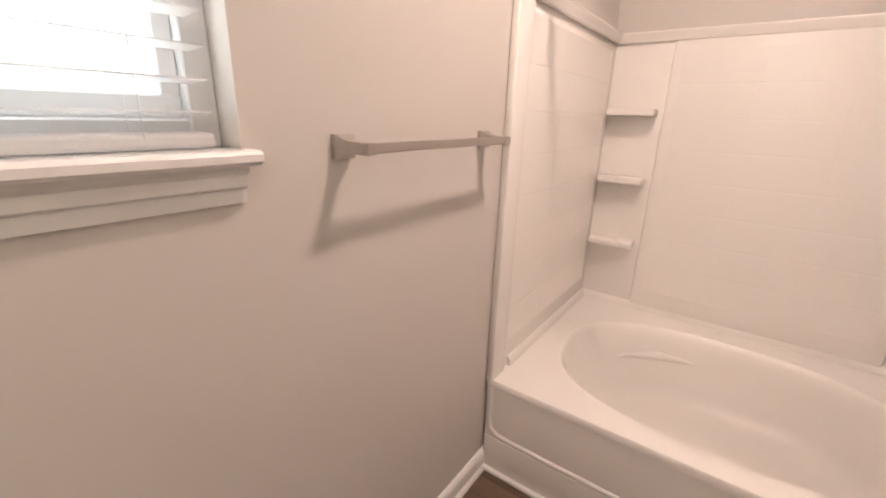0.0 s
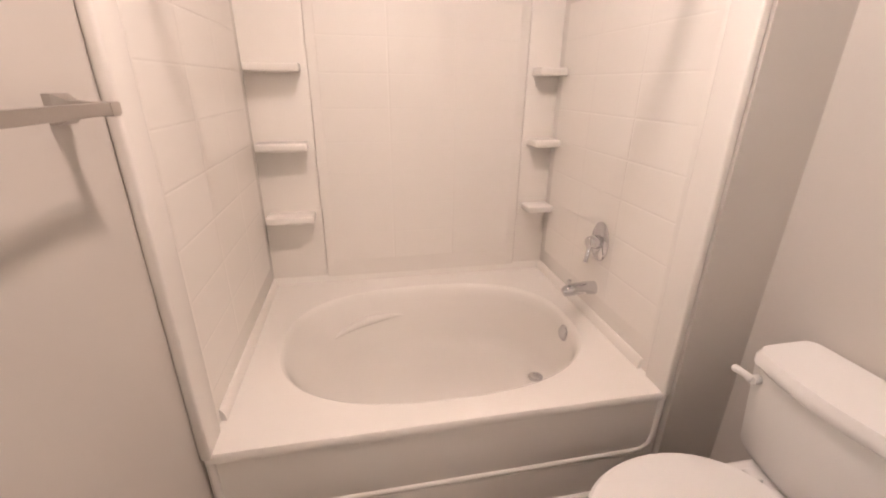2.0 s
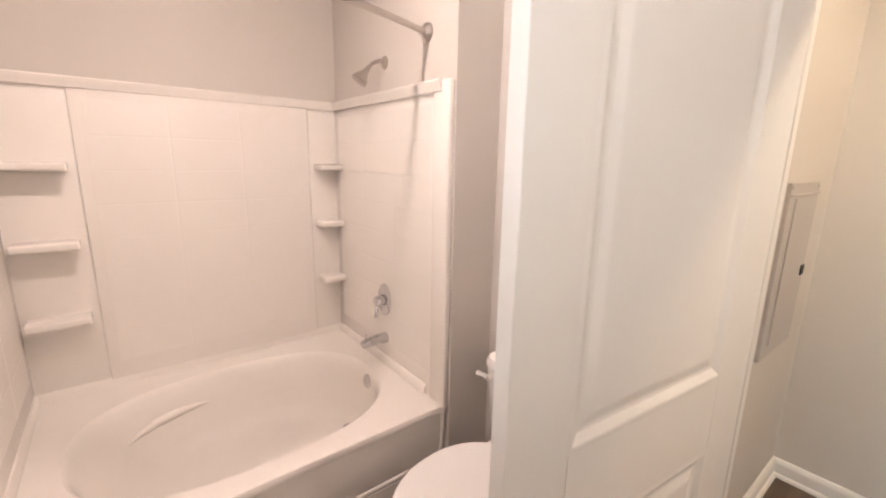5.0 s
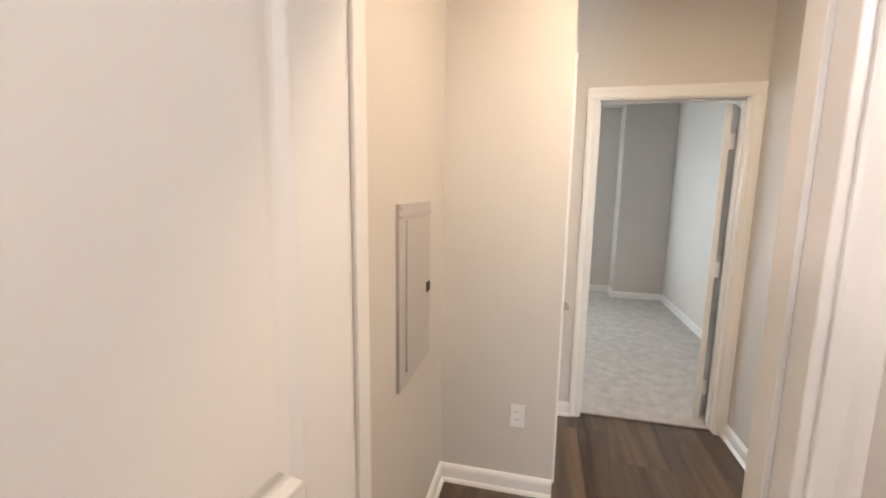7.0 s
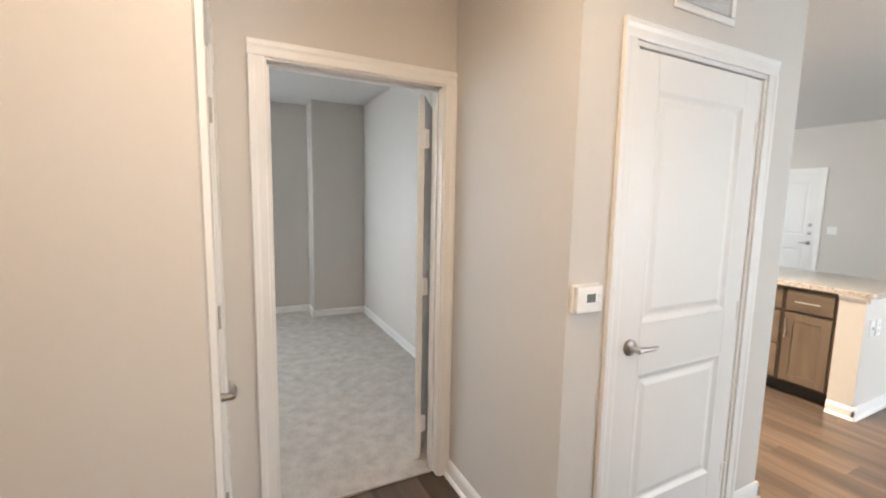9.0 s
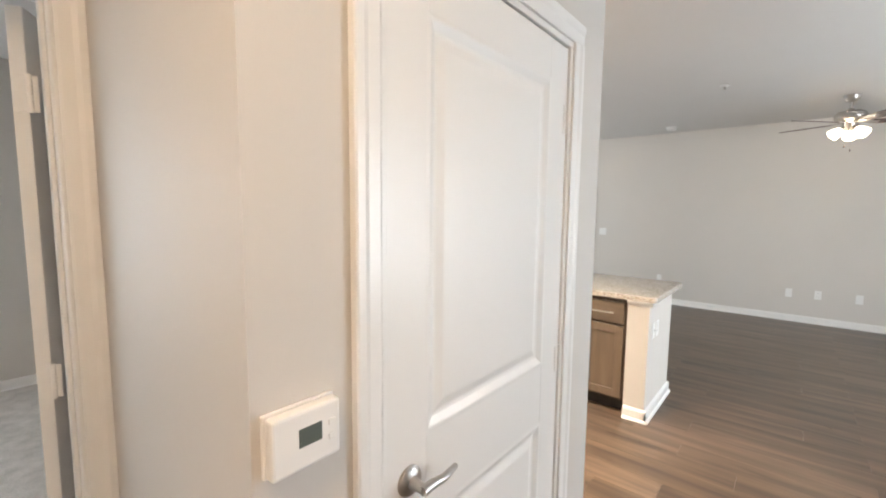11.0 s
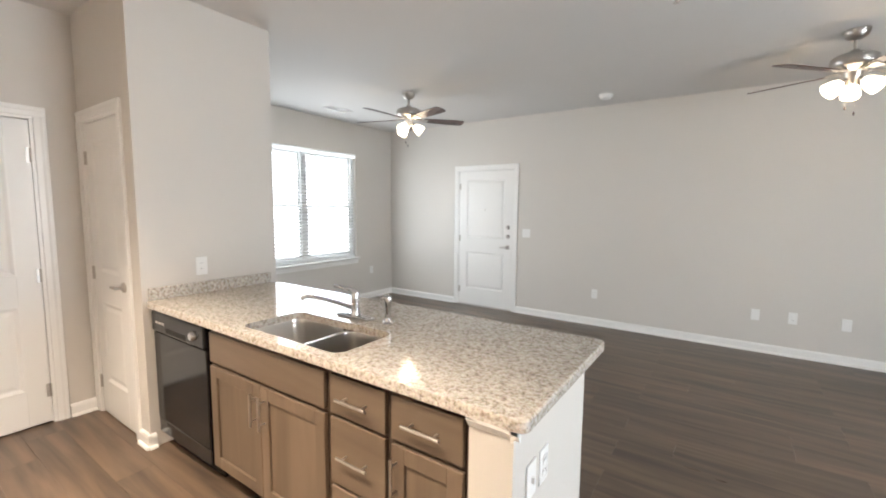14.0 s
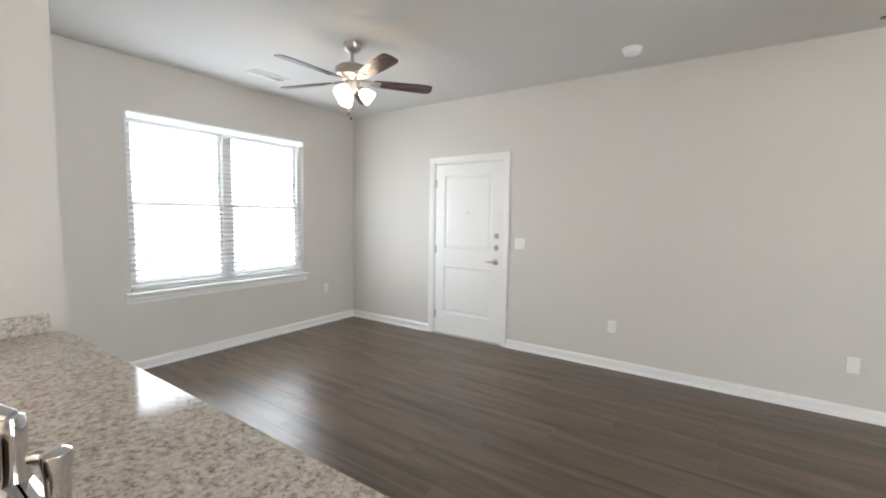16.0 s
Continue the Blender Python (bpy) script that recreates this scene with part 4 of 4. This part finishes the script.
def plate(kind, m, label, w=0.072, h=0.118):
    """A wall plate: local x along the wall, y into it, z up."""
    ob = thing(kind, m, label, "switch" if "switch" in kind else "outlet")
    part("cover_plate", boxed(-w / 2, w / 2, -0.006, 0.0, -h / 2, h / 2, bevel=0.003), M_PLASTIC, ob)
    if kind == "power_outlet":
        for dz in (0.020, -0.020):
            r = part("receptacle", boxed(-0.017, 0.017, -0.0075, -0.005, dz - 0.014, dz + 0.014, bevel=0.004), M_PLASTIC, ob)
            for dx in (-0.006, 0.006):
                part("slot", boxed(dx - 0.0011, dx + 0.0011, -0.0079, -0.007, dz - 0.003, dz + 0.006), M_DARK, r)
        part("screw", rod(bmesh.new(), (0, -0.005, 0), (0, -0.0072, 0), 0.003, None, 8), M_PLASTIC, ob)
    elif kind == "light_switch":
        for dx in ((0,) if w < 0.1 else (-0.023, 0.023)):
            part("toggle", boxed(dx - 0.005, dx + 0.005, -0.016, -0.005, -0.010, 0.012, bevel=0.002), M_PLASTIC, ob)
            for dz in (-0.03, 0.03):
                part("screw", rod(bmesh.new(), (dx, -0.005, dz), (dx, -0.0072, dz), 0.003, None, 8), M_PLASTIC, ob)
    else:
        part("jack", boxed(-0.010, 0.010, -0.009, -0.005, -0.010, 0.010, bevel=0.002), M_PLASTIC, ob)
    return ob


plate("power_outlet", pose(2.605, 0.18, 0.405, 0, 0, -90), "white duplex power outlet low on hall wall")
thermo = thing("thermostat", pose(2.57, -1.140, 1.158, 0, 0, -90), "white wall thermostat with small grey display", "thermostat")
part("base", boxed(-0.062, 0.062, -0.008, 0, -0.050, 0.050, bevel=0.003), M_PLASTIC, thermo)
part("body", boxed(-0.059, 0.059, -0.030, -0.008, -0.047, 0.047, bevel=0.005), M_PLASTIC, thermo)
part("display", boxed(-0.016, 0.024, -0.0315, -0.0295, -0.010, 0.020, bevel=0.001), M_LCD, thermo, "grey display")
for dz in (-0.012, 0.012):
    part("button", boxed(0.036, 0.048, -0.032, -0.0295, dz - 0.005, dz + 0.005, bevel=0.001), M_PLASTIC, thermo)


def grille(name, m, w, h, label, bars=14, along="h"):
    ob = thing(name, m, label, "vent")
    f = 0.028
    for q in ((-w / 2, w / 2, -h / 2, -h / 2 + f), (-w / 2, w / 2, h / 2 - f, h / 2), (-w / 2, -w / 2 + f, -h / 2 + f, h / 2 - f), (w / 2 - f, w / 2, -h / 2 + f, h / 2 - f)):
        part("frame", boxed(q[0], q[1], -0.010, 0, q[2], q[3], bevel=0.003, seg=1), M_TRIM, ob)
    part("backing", boxed(-w / 2 + f, w / 2 - f, -0.002, -0.0005, -h / 2 + f, h / 2 - f), M_PLASTIC, ob)
    bm = bmesh.new()
    box(bm, -w / 2 + f, w / 2 - f, -0.0075, 0.0055, -0.0008, 0.0008)
    bmesh.ops.rotate(bm, verts=bm.verts, matrix=Matrix.Rotation(radians(38), 3, "X"))
    bmesh.ops.translate(bm, verts=bm.verts, vec=(0, -0.006, 0))
    me = mesh_of(bm, "slat", M_TRIM)
    for k in range(bars):
        s = new("slat", me)
        s.parent = ob
        s.location = (0, 0, -h / 2 + f + (h - 2 * f) * (k + 0.5) / bars)
    return ob


grille("return_vent", pose(2.57, -1.665, 2.315, 0, 0, -90), 0.36, 0.27, "white louvred air vent above closet door", 15)
grille("return_vent", pose(5.98, -3.13, 2.432, 0, 0, -90), 0.64, 0.285, "wide white louvred air vent above utility door", 16)
grille("ceiling_vent", pose(6.516, -6.664, TOP, 90, 0, 90), 0.36, 0.16, "white louvred supply vent in living ceiling", 8)

# ---- peninsula ----
FACE = -3.935
SINK = (3.475, 4.158, -4.278, -3.945)
counter = thing("countertop", Matrix(), "speckled beige granite countertop with rounded corner and backsplash", "countertop")
bm = bmesh.new()
outline = rounded_rect(2.668, 5.088, -4.745, -3.884, 0.095, 7)[:8] + rounded_rect(2.668, 5.088, -4.745, -3.884, 0.028, 5)[6:]
holed_slab(bm, outline, rounded_rect(*SINK, 0.05, 6), 0.878, 0.914, 0.005)
part("slab", bm, M_GRANITE, counter)
part("backsplash", boxed(5.068, 5.0885, -4.700, -3.900, 0.9145, 0.990, bevel=0.003), M_GRANITE, counter)

sink = thing("kitchen_sink", Matrix(), "stainless steel double-bowl undermount kitchen sink, empty", "sink")
mid = 3.775
for x0, x1 in ((SINK[0] - 0.004, mid - 0.008), (mid + 0.008, SINK[1] + 0.004)):
    bm = bmesh.new()
    def ring(i, z, r):
        return [(x, y, z) for x, y in rounded_rect(x0 + i, x1 - i, SINK[2] - 0.004 + i, SINK[3] + 0.004 - i, r, 6)]
    loft(bm, [ring(0, 0.877, 0.055), ring(0.003, 0.865, 0.053), ring(0.006, 0.76, 0.05), ring(0.012, 0.715, 0.05), ring(0.03, 0.697, 0.045), ring(0.06, 0.692, 0.04)])
    bowl = part("bowl", bm, M_STEEL, sink, "", True)
    cx, cy = (x0 + x1) / 2, (SINK[2] + SINK[3]) / 2 - 0.03
    part("drain", lathe(bmesh.new(), [(0.055, 0.0), (0.055, 0.004), (0.042, 0.004), (0.038, 0.001)], Matrix.Translation((cx, cy, 0.6925)), 24), M_CHROME, bowl, "", True)
part("divider", boxed(mid - 0.010, mid + 0.010, SINK[2] + 0.003, SINK[3] - 0.003, 0.80, 0.8765, bevel=0.005, seg=3), M_STEEL, sink, "", True)

faucet = thing("kitchen_faucet", pose(3.825, -4.372, 0.914), "chrome single-lever kitchen faucet with long spout", "faucet")
bm = bmesh.new()
loft(bm, [[(x, y, z) for x, y in rounded_rect(-0.125 + i, 0.125 - i, -0.028 + i, 0.028 - i, 0.027 - i * 0.8, 6)] for i, z in ((0, 0.001), (0, 0.007), (0.006, 0.013), (0.016, 0.016))], True, True)
part("deck_plate", bm, M_CHROME, faucet, "", True)
part("body", lathe(bmesh.new(), [(0.026, 0.014), (0.023, 0.030), (0.021, 0.09), (0.023, 0.118), (0.019, 0.132), (0.006, 0.138)], Matrix(), 22), M_CHROME, faucet, "", True)
part("spout", tube(bmesh.new(), [(0, 0.012, 0.050), (0.04, 0.05, 0.072), (0.10, 0.105, 0.098), (0.155, 0.155, 0.116), (0.180, 0.176, 0.116), (0.190, 0.184, 0.104)], [0.013, 0.012, 0.0115, 0.011, 0.011, 0.012], 12), M_CHROME, faucet, "", True)
part("lever", tube(bmesh.new(), [(0.0, 0.0, 0.13), (0.018, 0.016, 0.146), (0.05, 0.048, 0.160), (0.078, 0.074, 0.168)], [0.016, 0.012, 0.008, 0.007], 10), M_CHROME, faucet, "", True)
spray = thing("side_sprayer", pose(3.612, -4.385, 0.914), "chrome side sprayer standing in its holder", "sprayer")
part("holder", lathe(bmesh.new(), [(0.027, 0.0), (0.027, 0.005), (0.020, 0.012), (0.016, 0.028)], Matrix(), 20), M_CHROME, spray, "", True)
part("wand", lathe(bmesh.new(), [(0.012, 0.022), (0.015, 0.04), (0.017, 0.095), (0.020, 0.12), (0.019, 0.134), (0.010, 0.140)], Matrix(), 20), M_CHROME, spray, "", True)
part("nozzle", tube(bmesh.new(), [(0.0, 0.0, 0.126), (0.018, 0.012, 0.128), (0.030, 0.020, 0.124)], [0.014, 0.013, 0.012], 10), M_CHROME, spray, "", True)


def bar_pull(parent, x, z, length, upright):
    """A thin bar handle on two posts, in front of the face."""
    d = Vector((0, 0, 1)) if upright else Vector((1, 0, 0))
    c = Vector((x, 0.052, z))
    bm = bmesh.new()
    rod(bm, c - d * length / 2, c + d * length / 2, 0.006, None, 12)
    for s in (-1, 1):
        p = c + d * s * length * 0.33
        rod(bm, (p.x, 0.018, p.z), (p.x, 0.052, p.z), 0.0045, None, 10)
    part("handle", bm, M_NICKEL, parent, "brushed nickel bar pull", True)


def front(parent, name, x0, x1, z0, z1, shaker=False):
    """A drawer front or shaker door, its back at y = 0."""
    bm = bmesh.new()
    if shaker:
        s = 0.058
        box(bm, x0, x0 + s, 0, 0.020, z0, z1, 0.002, 1)
        box(bm, x1 - s, x1, 0, 0.020, z0, z1, 0.002, 1)
        box(bm, x0 + s, x1 - s, 0, 0.020, z0, z0 + s, 0.002, 1)
        box(bm, x0 + s, x1 - s, 0, 0.020, z1 - s, z1, 0.002, 1)
        ob = part(name, bm, M_CAB, parent)
        part("panel", boxed(x0 + s - 0.002, x1 - s + 0.002, 0.002, 0.009, z0 + s - 0.002, z1 - s + 0.002), M_CAB, ob)
        return ob
    box(bm, x0, x1, 0, 0.020, z0, z1, 0.004, 2)
    return part(name, bm, M_CABH, parent)


def carcass(x0, x1, label, group="peninsula cabinets"):
    ob = thing("base_cabinet", pose(x1, FACE, 0, 0, 0, 0), label, "cabinet", group)
    w = x1 - x0
    bm = bmesh.new()
    a, b = -w + 0.0005, -0.0005
    box(bm, a, a + 0.018, -0.545, -0.001, 0.105, 0.8765)
    box(bm, b - 0.018, b, -0.545, -0.001, 0.105, 0.8765)
    box(bm, a + 0.018, b - 0.018, -0.545, -0.533, 0.105, 0.8765)
    box(bm, a + 0.018, b - 0.018, -0.533, -0.001, 0.105, 0.123)
    box(bm, a + 0.018, b - 0.018, -0.012, -0.001, 0.123, 0.8765)
    part("body", bm, M_CARC, ob)
    part("toe_kick", boxed(-w + 0.0005, -0.0005, -0.50, -0.075, 0.0, 0.104), M_DARK, ob, "dark recessed toe kick")
    return ob


# sink base, local x runs from -w to 0
c1 = carcass(3.505, 4.430, "brown stained sink base cabinet with two shaker doors")
front(c1, "false_front", -0.905, -0.018, 0.688, 0.845)
for a, b, hx in ((-0.905, -0.4635, -0.495), (-0.4605, -0.018, -0.429)):
    d = front(c1, "door", a, b, 0.125, 0.668, True)
    bar_pull(d, hx, 0.555, 0.155, True)
c2 = carcass(3.190, 3.504, "brown stained cabinet with three stacked drawers")
for z0, z1 in ((0.688, 0.845), (0.405, 0.672), (0.125, 0.390)):
    d = front(c2, "drawer", -0.300, -0.014, z0, z1)
    bar_pull(d, -0.157, (z0 + z1) / 2, 0.155, False)
c3 = carcass(2.862, 3.189, "brown stained cabinet with one drawer over door")
d = front(c3, "drawer", -0.305, -0.014, 0.688, 0.845)
bar_pull(d, -0.16, 0.766, 0.155, False)
d = front(c3, "door", -0.305, -0.014, 0.125, 0.668, True)
bar_pull(d, -0.038, 0.555, 0.155, True)

# half wall at the end and along the back of the peninsula
bm = bmesh.new()
box(bm, 2.715, 2.860, -4.60, FACE + 0.025, 0, 0.845)
box(bm, 2.860, 5.0895, -4.60, -4.482, 0, 0.8765)
box(bm, 2.715, 2.860, -4.60, FACE + 0.025, 0.845, 0.8765)
single("wall_peninsula", bm, M_WALL, "greige painted half wall ending the peninsula", "wall", "structure")
bm = bmesh.new()
cap = [(0, 0), (0.006, 0.0), (0.016, 0.018), (0.022, 0.024), (0.022, 0.036), (0, 0.036)]
for a, b, o in (((2.715, -4.60, 0.8405), (2.715, FACE + 0.047, 0.8405), (-1, 0, 0)), ((2.693, FACE + 0.025, 0.8405), (2.860, FACE + 0.025, 0.8405), (0, 1, 0))):
    sweep_profile(bm, cap, a, b, o)
single("trim", bm, M_TRIM, "white cove moulding beneath countertop overhang", "moulding", "structure")
baseboard(2.715, -4.616, 2.715, FACE + 0.041, (-1, 0))
baseboard(2.699, FACE + 0.025, 2.858, FACE + 0.025, (0, 1))
baseboard(2.699, -4.60, 5.07, -4.60, (0, -1))
plate("light_switch", pose(2.715, -4.04, 0.65, 0, 0, -90), "white switch plate on peninsula end wall")
plate("power_outlet", pose(2.715, -4.145, 0.645, 0, 0, -90), "white power outlet on peninsula end wall")

dish = thing("dishwasher", pose(5.075, FACE, 0), "black built-in dishwasher with chrome knob", "dishwasher")
part("body", boxed(-0.635, -0.008, -0.54, -0.004, 0.10, 0.872), M_BLACK, dish)
part("door", boxed(-0.632, -0.012, -0.003, 0.024, 0.195, 0.735, bevel=0.006), M_BLACK, dish)
ctl = part("control_panel", boxed(-0.632, -0.012, -0.003, 0.034, 0.742, 0.862, bevel=0.010), M_BLACK, dish)
part("pocket_handle", boxed(-0.44, -0.20, 0.030, 0.0355, 0.756, 0.786, bevel=0.003), M_DARK, ctl)
part("knob", lathe(bmesh.new(), [(0.026, 0), (0.024, 0.012), (0.018, 0.020), (0.004, 0.021)], Matrix.Translation((-0.53, 0.034, 0.80)) @ Matrix.Rotation(radians(-90), 4, "X"), 22), M_CHROME, ctl, "chrome dial knob", True)
for dx in (-0.09, -0.13, -0.17):
    part("button", boxed(dx - 0.014, dx + 0.014, 0.033, 0.037, 0.795, 0.809, bevel=0.002), M_GREYMETAL, ctl)
part("lower_panel", boxed(-0.632, -0.012, -0.003, 0.020, 0.105, 0.190, bevel=0.004), M_BLACK, dish)
part("toe_kick", boxed(-0.63, -0.012, -0.50, -0.05, 0.0, 0.099), M_BLACK, dish)
plate("power_outlet", pose(5.09, -4.215, 1.092, 0, 0, -90), "white power outlet above granite backsplash")

# ---- living room ----
plate("light_switch", pose(4.577, -8.30, 1.139, 0, 0, 180), "white double light switch beside entry door", 0.118)
plate("power_outlet", pose(3.625, -8.30, 0.405, 0, 0, 180), "white duplex power outlet low on living wall")
plate("cable_outlet", pose(1.975, -8.30, 0.392, 0, 0, 180), "white cable outlet plate low on living wall")
plate("power_outlet", pose(1.670, -8.30, 0.396, 0, 0, 180), "white duplex power outlet low on living wall")
plate("cable_outlet", pose(1.270, -8.30, 0.392, 0, 0, 180), "white cable outlet plate low on living wall")
plate("power_outlet", pose(7.067, -7.807, 0.46, 0, 0, -90), "white duplex power outlet near corner under window")

smoke = thing("smoke_detector", pose(3.47, -7.80, TOP), "round white smoke detector on ceiling", "smoke detector")
part("base", lathe(bmesh.new(), [(0.075, -0.0005), (0.075, -0.012), (0.070, -0.014)], Matrix(), 28), M_PLASTIC, smoke, "", True)
part("cover", lathe(bmesh.new(), [(0.066, -0.014), (0.064, -0.034), (0.052, -0.044), (0.02, -0.048)], Matrix(), 28), M_PLASTIC, smoke, "", True)
spr = thing("sprinkler_head", pose(2.60, -5.80, TOP), "small white ceiling sprinkler head", "sprinkler")
part("escutcheon", lathe(bmesh.new(), [(0.042, -0.0005), (0.040, -0.006), (0.022, -0.012)], Matrix(), 22), M_PLASTIC, spr, "", True)
part("deflector", lathe(bmesh.new(), [(0.008, -0.010), (0.008, -0.034), (0.018, -0.036), (0.018, -0.039)], Matrix(), 16), M_NICKEL, spr)


def ceiling_fan(x, y, first, label, lamp_turn):
    ob = thing("ceiling_fan", pose(x, y, TOP), label, "ceiling fan", "living room fans")
    part("canopy", lathe(bmesh.new(), [(0.070, -0.0005), (0.070, -0.018), (0.062, -0.045), (0.035, -0.066), (0.020, -0.072)], Matrix(), 28), M_NICKEL, ob, "", True)
    part("downrod", rod(bmesh.new(), (0, 0, -0.065), (0, 0, -0.165), 0.0125), M_NICKEL, ob, "", True)
    part("motor", lathe(bmesh.new(), [(0.022, -0.135), (0.040, -0.160), (0.105, -0.172), (0.128, -0.188), (0.132, -0.215), (0.130, -0.240), (0.118, -0.256), (0.080, -0.268), (0.060, -0.285)], Matrix(), 36), M_NICKEL, ob, "", True)
    for k in range(5):
        turn = Matrix.Rotation(radians(first + 72 * k), 4, "Z")
        tip = turn @ Matrix.Translation((0, 0, -0.285)) @ Matrix.Rotation(radians(-12), 4, "X")
        bm = bmesh.new()
        outline = [(0.175, -0.046), (0.30, -0.056), (0.45, -0.064), (0.58, -0.066), (0.625, -0.060), (0.640, -0.046), (0.645, 0.0), (0.640, 0.046), (0.625, 0.060), (0.58, 0.066), (0.45, 0.064), (0.30, 0.056), (0.175, 0.046), (0.162, 0.0)]
        loft(bm, [[(a, b, -0.003) for a, b in outline], [(a, b, 0.003) for a, b in outline]], True, True)
        bmesh.ops.recalc_face_normals(bm, faces=bm.faces)
        blade = part("blade", bm, M_BLADE, ob, "dark cherry wood blade")
        blade.matrix_basis = tip
        bm = bmesh.new()
        box(bm, 0.07, 0.15, -0.014, 0.014, -0.004, 0.012, 0.003, 2)
        loft(bm, [[(a, b, z) for a, b in ((0.13, -0.016), (0.19, -0.036), (0.225, -0.030), (0.215, 0.0), (0.225, 0.030), (0.19, 0.036), (0.13, 0.016))] for z in (-0.009, -0.0032)], True, True)
        bmesh.ops.recalc_face_normals(bm, faces=bm.faces)
        part("blade_iron", bm, M_NICKEL, blade, "brushed nickel blade bracket")
    part("light_fitter", lathe(bmesh.new(), [(0.058, -0.286), (0.052, -0.312), (0.036, -0.345), (0.030, -0.372), (0.012, -0.382)], Matrix(), 26), M_NICKEL, ob, "", True)
    for k in range(3):
        a = radians(lamp_turn + 120 * k)
        d = Vector((math.cos(a) * 0.80, math.sin(a) * 0.80, -0.60)).normalized()
        p = Vector((math.cos(a) * 0.035, math.sin(a) * 0.035, -0.332))
        m = Matrix.Translation(p) @ d.to_track_quat("Z", "Y").to_matrix().to_4x4()
        part("lamp_arm", lathe(bmesh.new(), [(0.012, 0.0), (0.012, 0.02), (0.020, 0.026), (0.022, 0.044)], m, 16), M_NICKEL, ob, "", True)
        bm = bmesh.new()
        lathe(bm, [(0.020, 0.040), (0.032, 0.048), (0.046, 0.075), (0.054, 0.110), (0.058, 0.138), (0.055, 0.137), (0.050, 0.108), (0.042, 0.076), (0.026, 0.052), (0.014, 0.050)], m, 24)
        part("glass_shade", bm, M_SHADE, ob, "lit frosted white glass bell shade", True)
    for dx, dy, z in ((0.028, 0.012, -0.52), (-0.018, 0.03, -0.565)):
        ch = part("pull_chain", rod(bmesh.new(), (dx, dy, -0.36), (dx, dy, z), 0.0013, None, 6), M_NICKEL, ob)
        part("pull_knob", lathe(bmesh.new(), [(0.002, 0.004), (0.005, -0.004), (0.0065, -0.016), (0.003, -0.024)], Matrix.Translation((dx, dy, z)), 10), M_BLADE, ch, "wooden chain pull")
    return ob


ceiling_fan(5.27, -6.57, -128, "brushed nickel ceiling fan with lit glass shades near window", 100)
ceiling_fan(1.61, -7.01, -26, "brushed nickel five-blade ceiling fan with lit glass shades", 143)

# ---- floor planks ----
PLANK_L, PLANK_W, GAP = 1.22, 0.182, 0.0004


def plank_mesh(length):
    bm = bmesh.new()
    w, l, e = PLANK_W - GAP, length - GAP, 0.0003
    top = [bm.verts.new(p) for p in ((e, e, 0), (l - e, e, 0), (l - e, w - e, 0), (e, w - e, 0))]
    low = [bm.verts.new(p) for p in ((0, 0, -0.0009), (l, 0, -0.0009), (l, w, -0.0009), (0, w, -0.0009))]
    foot = [bm.verts.new(p) for p in ((0, 0, -0.006), (l, 0, -0.006), (l, w, -0.006), (0, w, -0.006))]
    bm.faces.new(top)
    for a, b in ((low, top), (foot, low)):
        for k in range(4):
            bm.faces.new((a[k], a[(k + 1) % 4], b[(k + 1) % 4], b[k]))
    return mesh_of(bm, "plank", M_FLOOR)


plank_cache = {}
rng = random.Random(7)


def lay(x0, x1, y0, y1, under=floor):
    """Planks along x from wall to wall, their ends staggered; the last ones reach under the walls."""
    y = y0
    while y < y1 - 0.001:
        x = x0 - rng.choice((0.0, 0.31, 0.62, 0.92))
        while x < x1:
            a, b = max(x, x0), min(x + PLANK_L, x1)
            ln = round(b - a, 2)
            if ln > 0.03:
                if ln not in plank_cache:
                    plank_cache[ln] = plank_mesh(ln)
                o = new("plank", plank_cache[ln])
                o.parent = under
                o.location = (a, y, 0)
            x += PLANK_L
        y += PLANK_W


lay(-0.90, 7.13, -8.36, -4.54)
lay(-0.90, 6.0, -4.538, -1.09)
lay(1.44, 6.0, -1.08, 0.560)
lay(-0.23, 1.44, -0.94, 1.5, floor_bathroom)
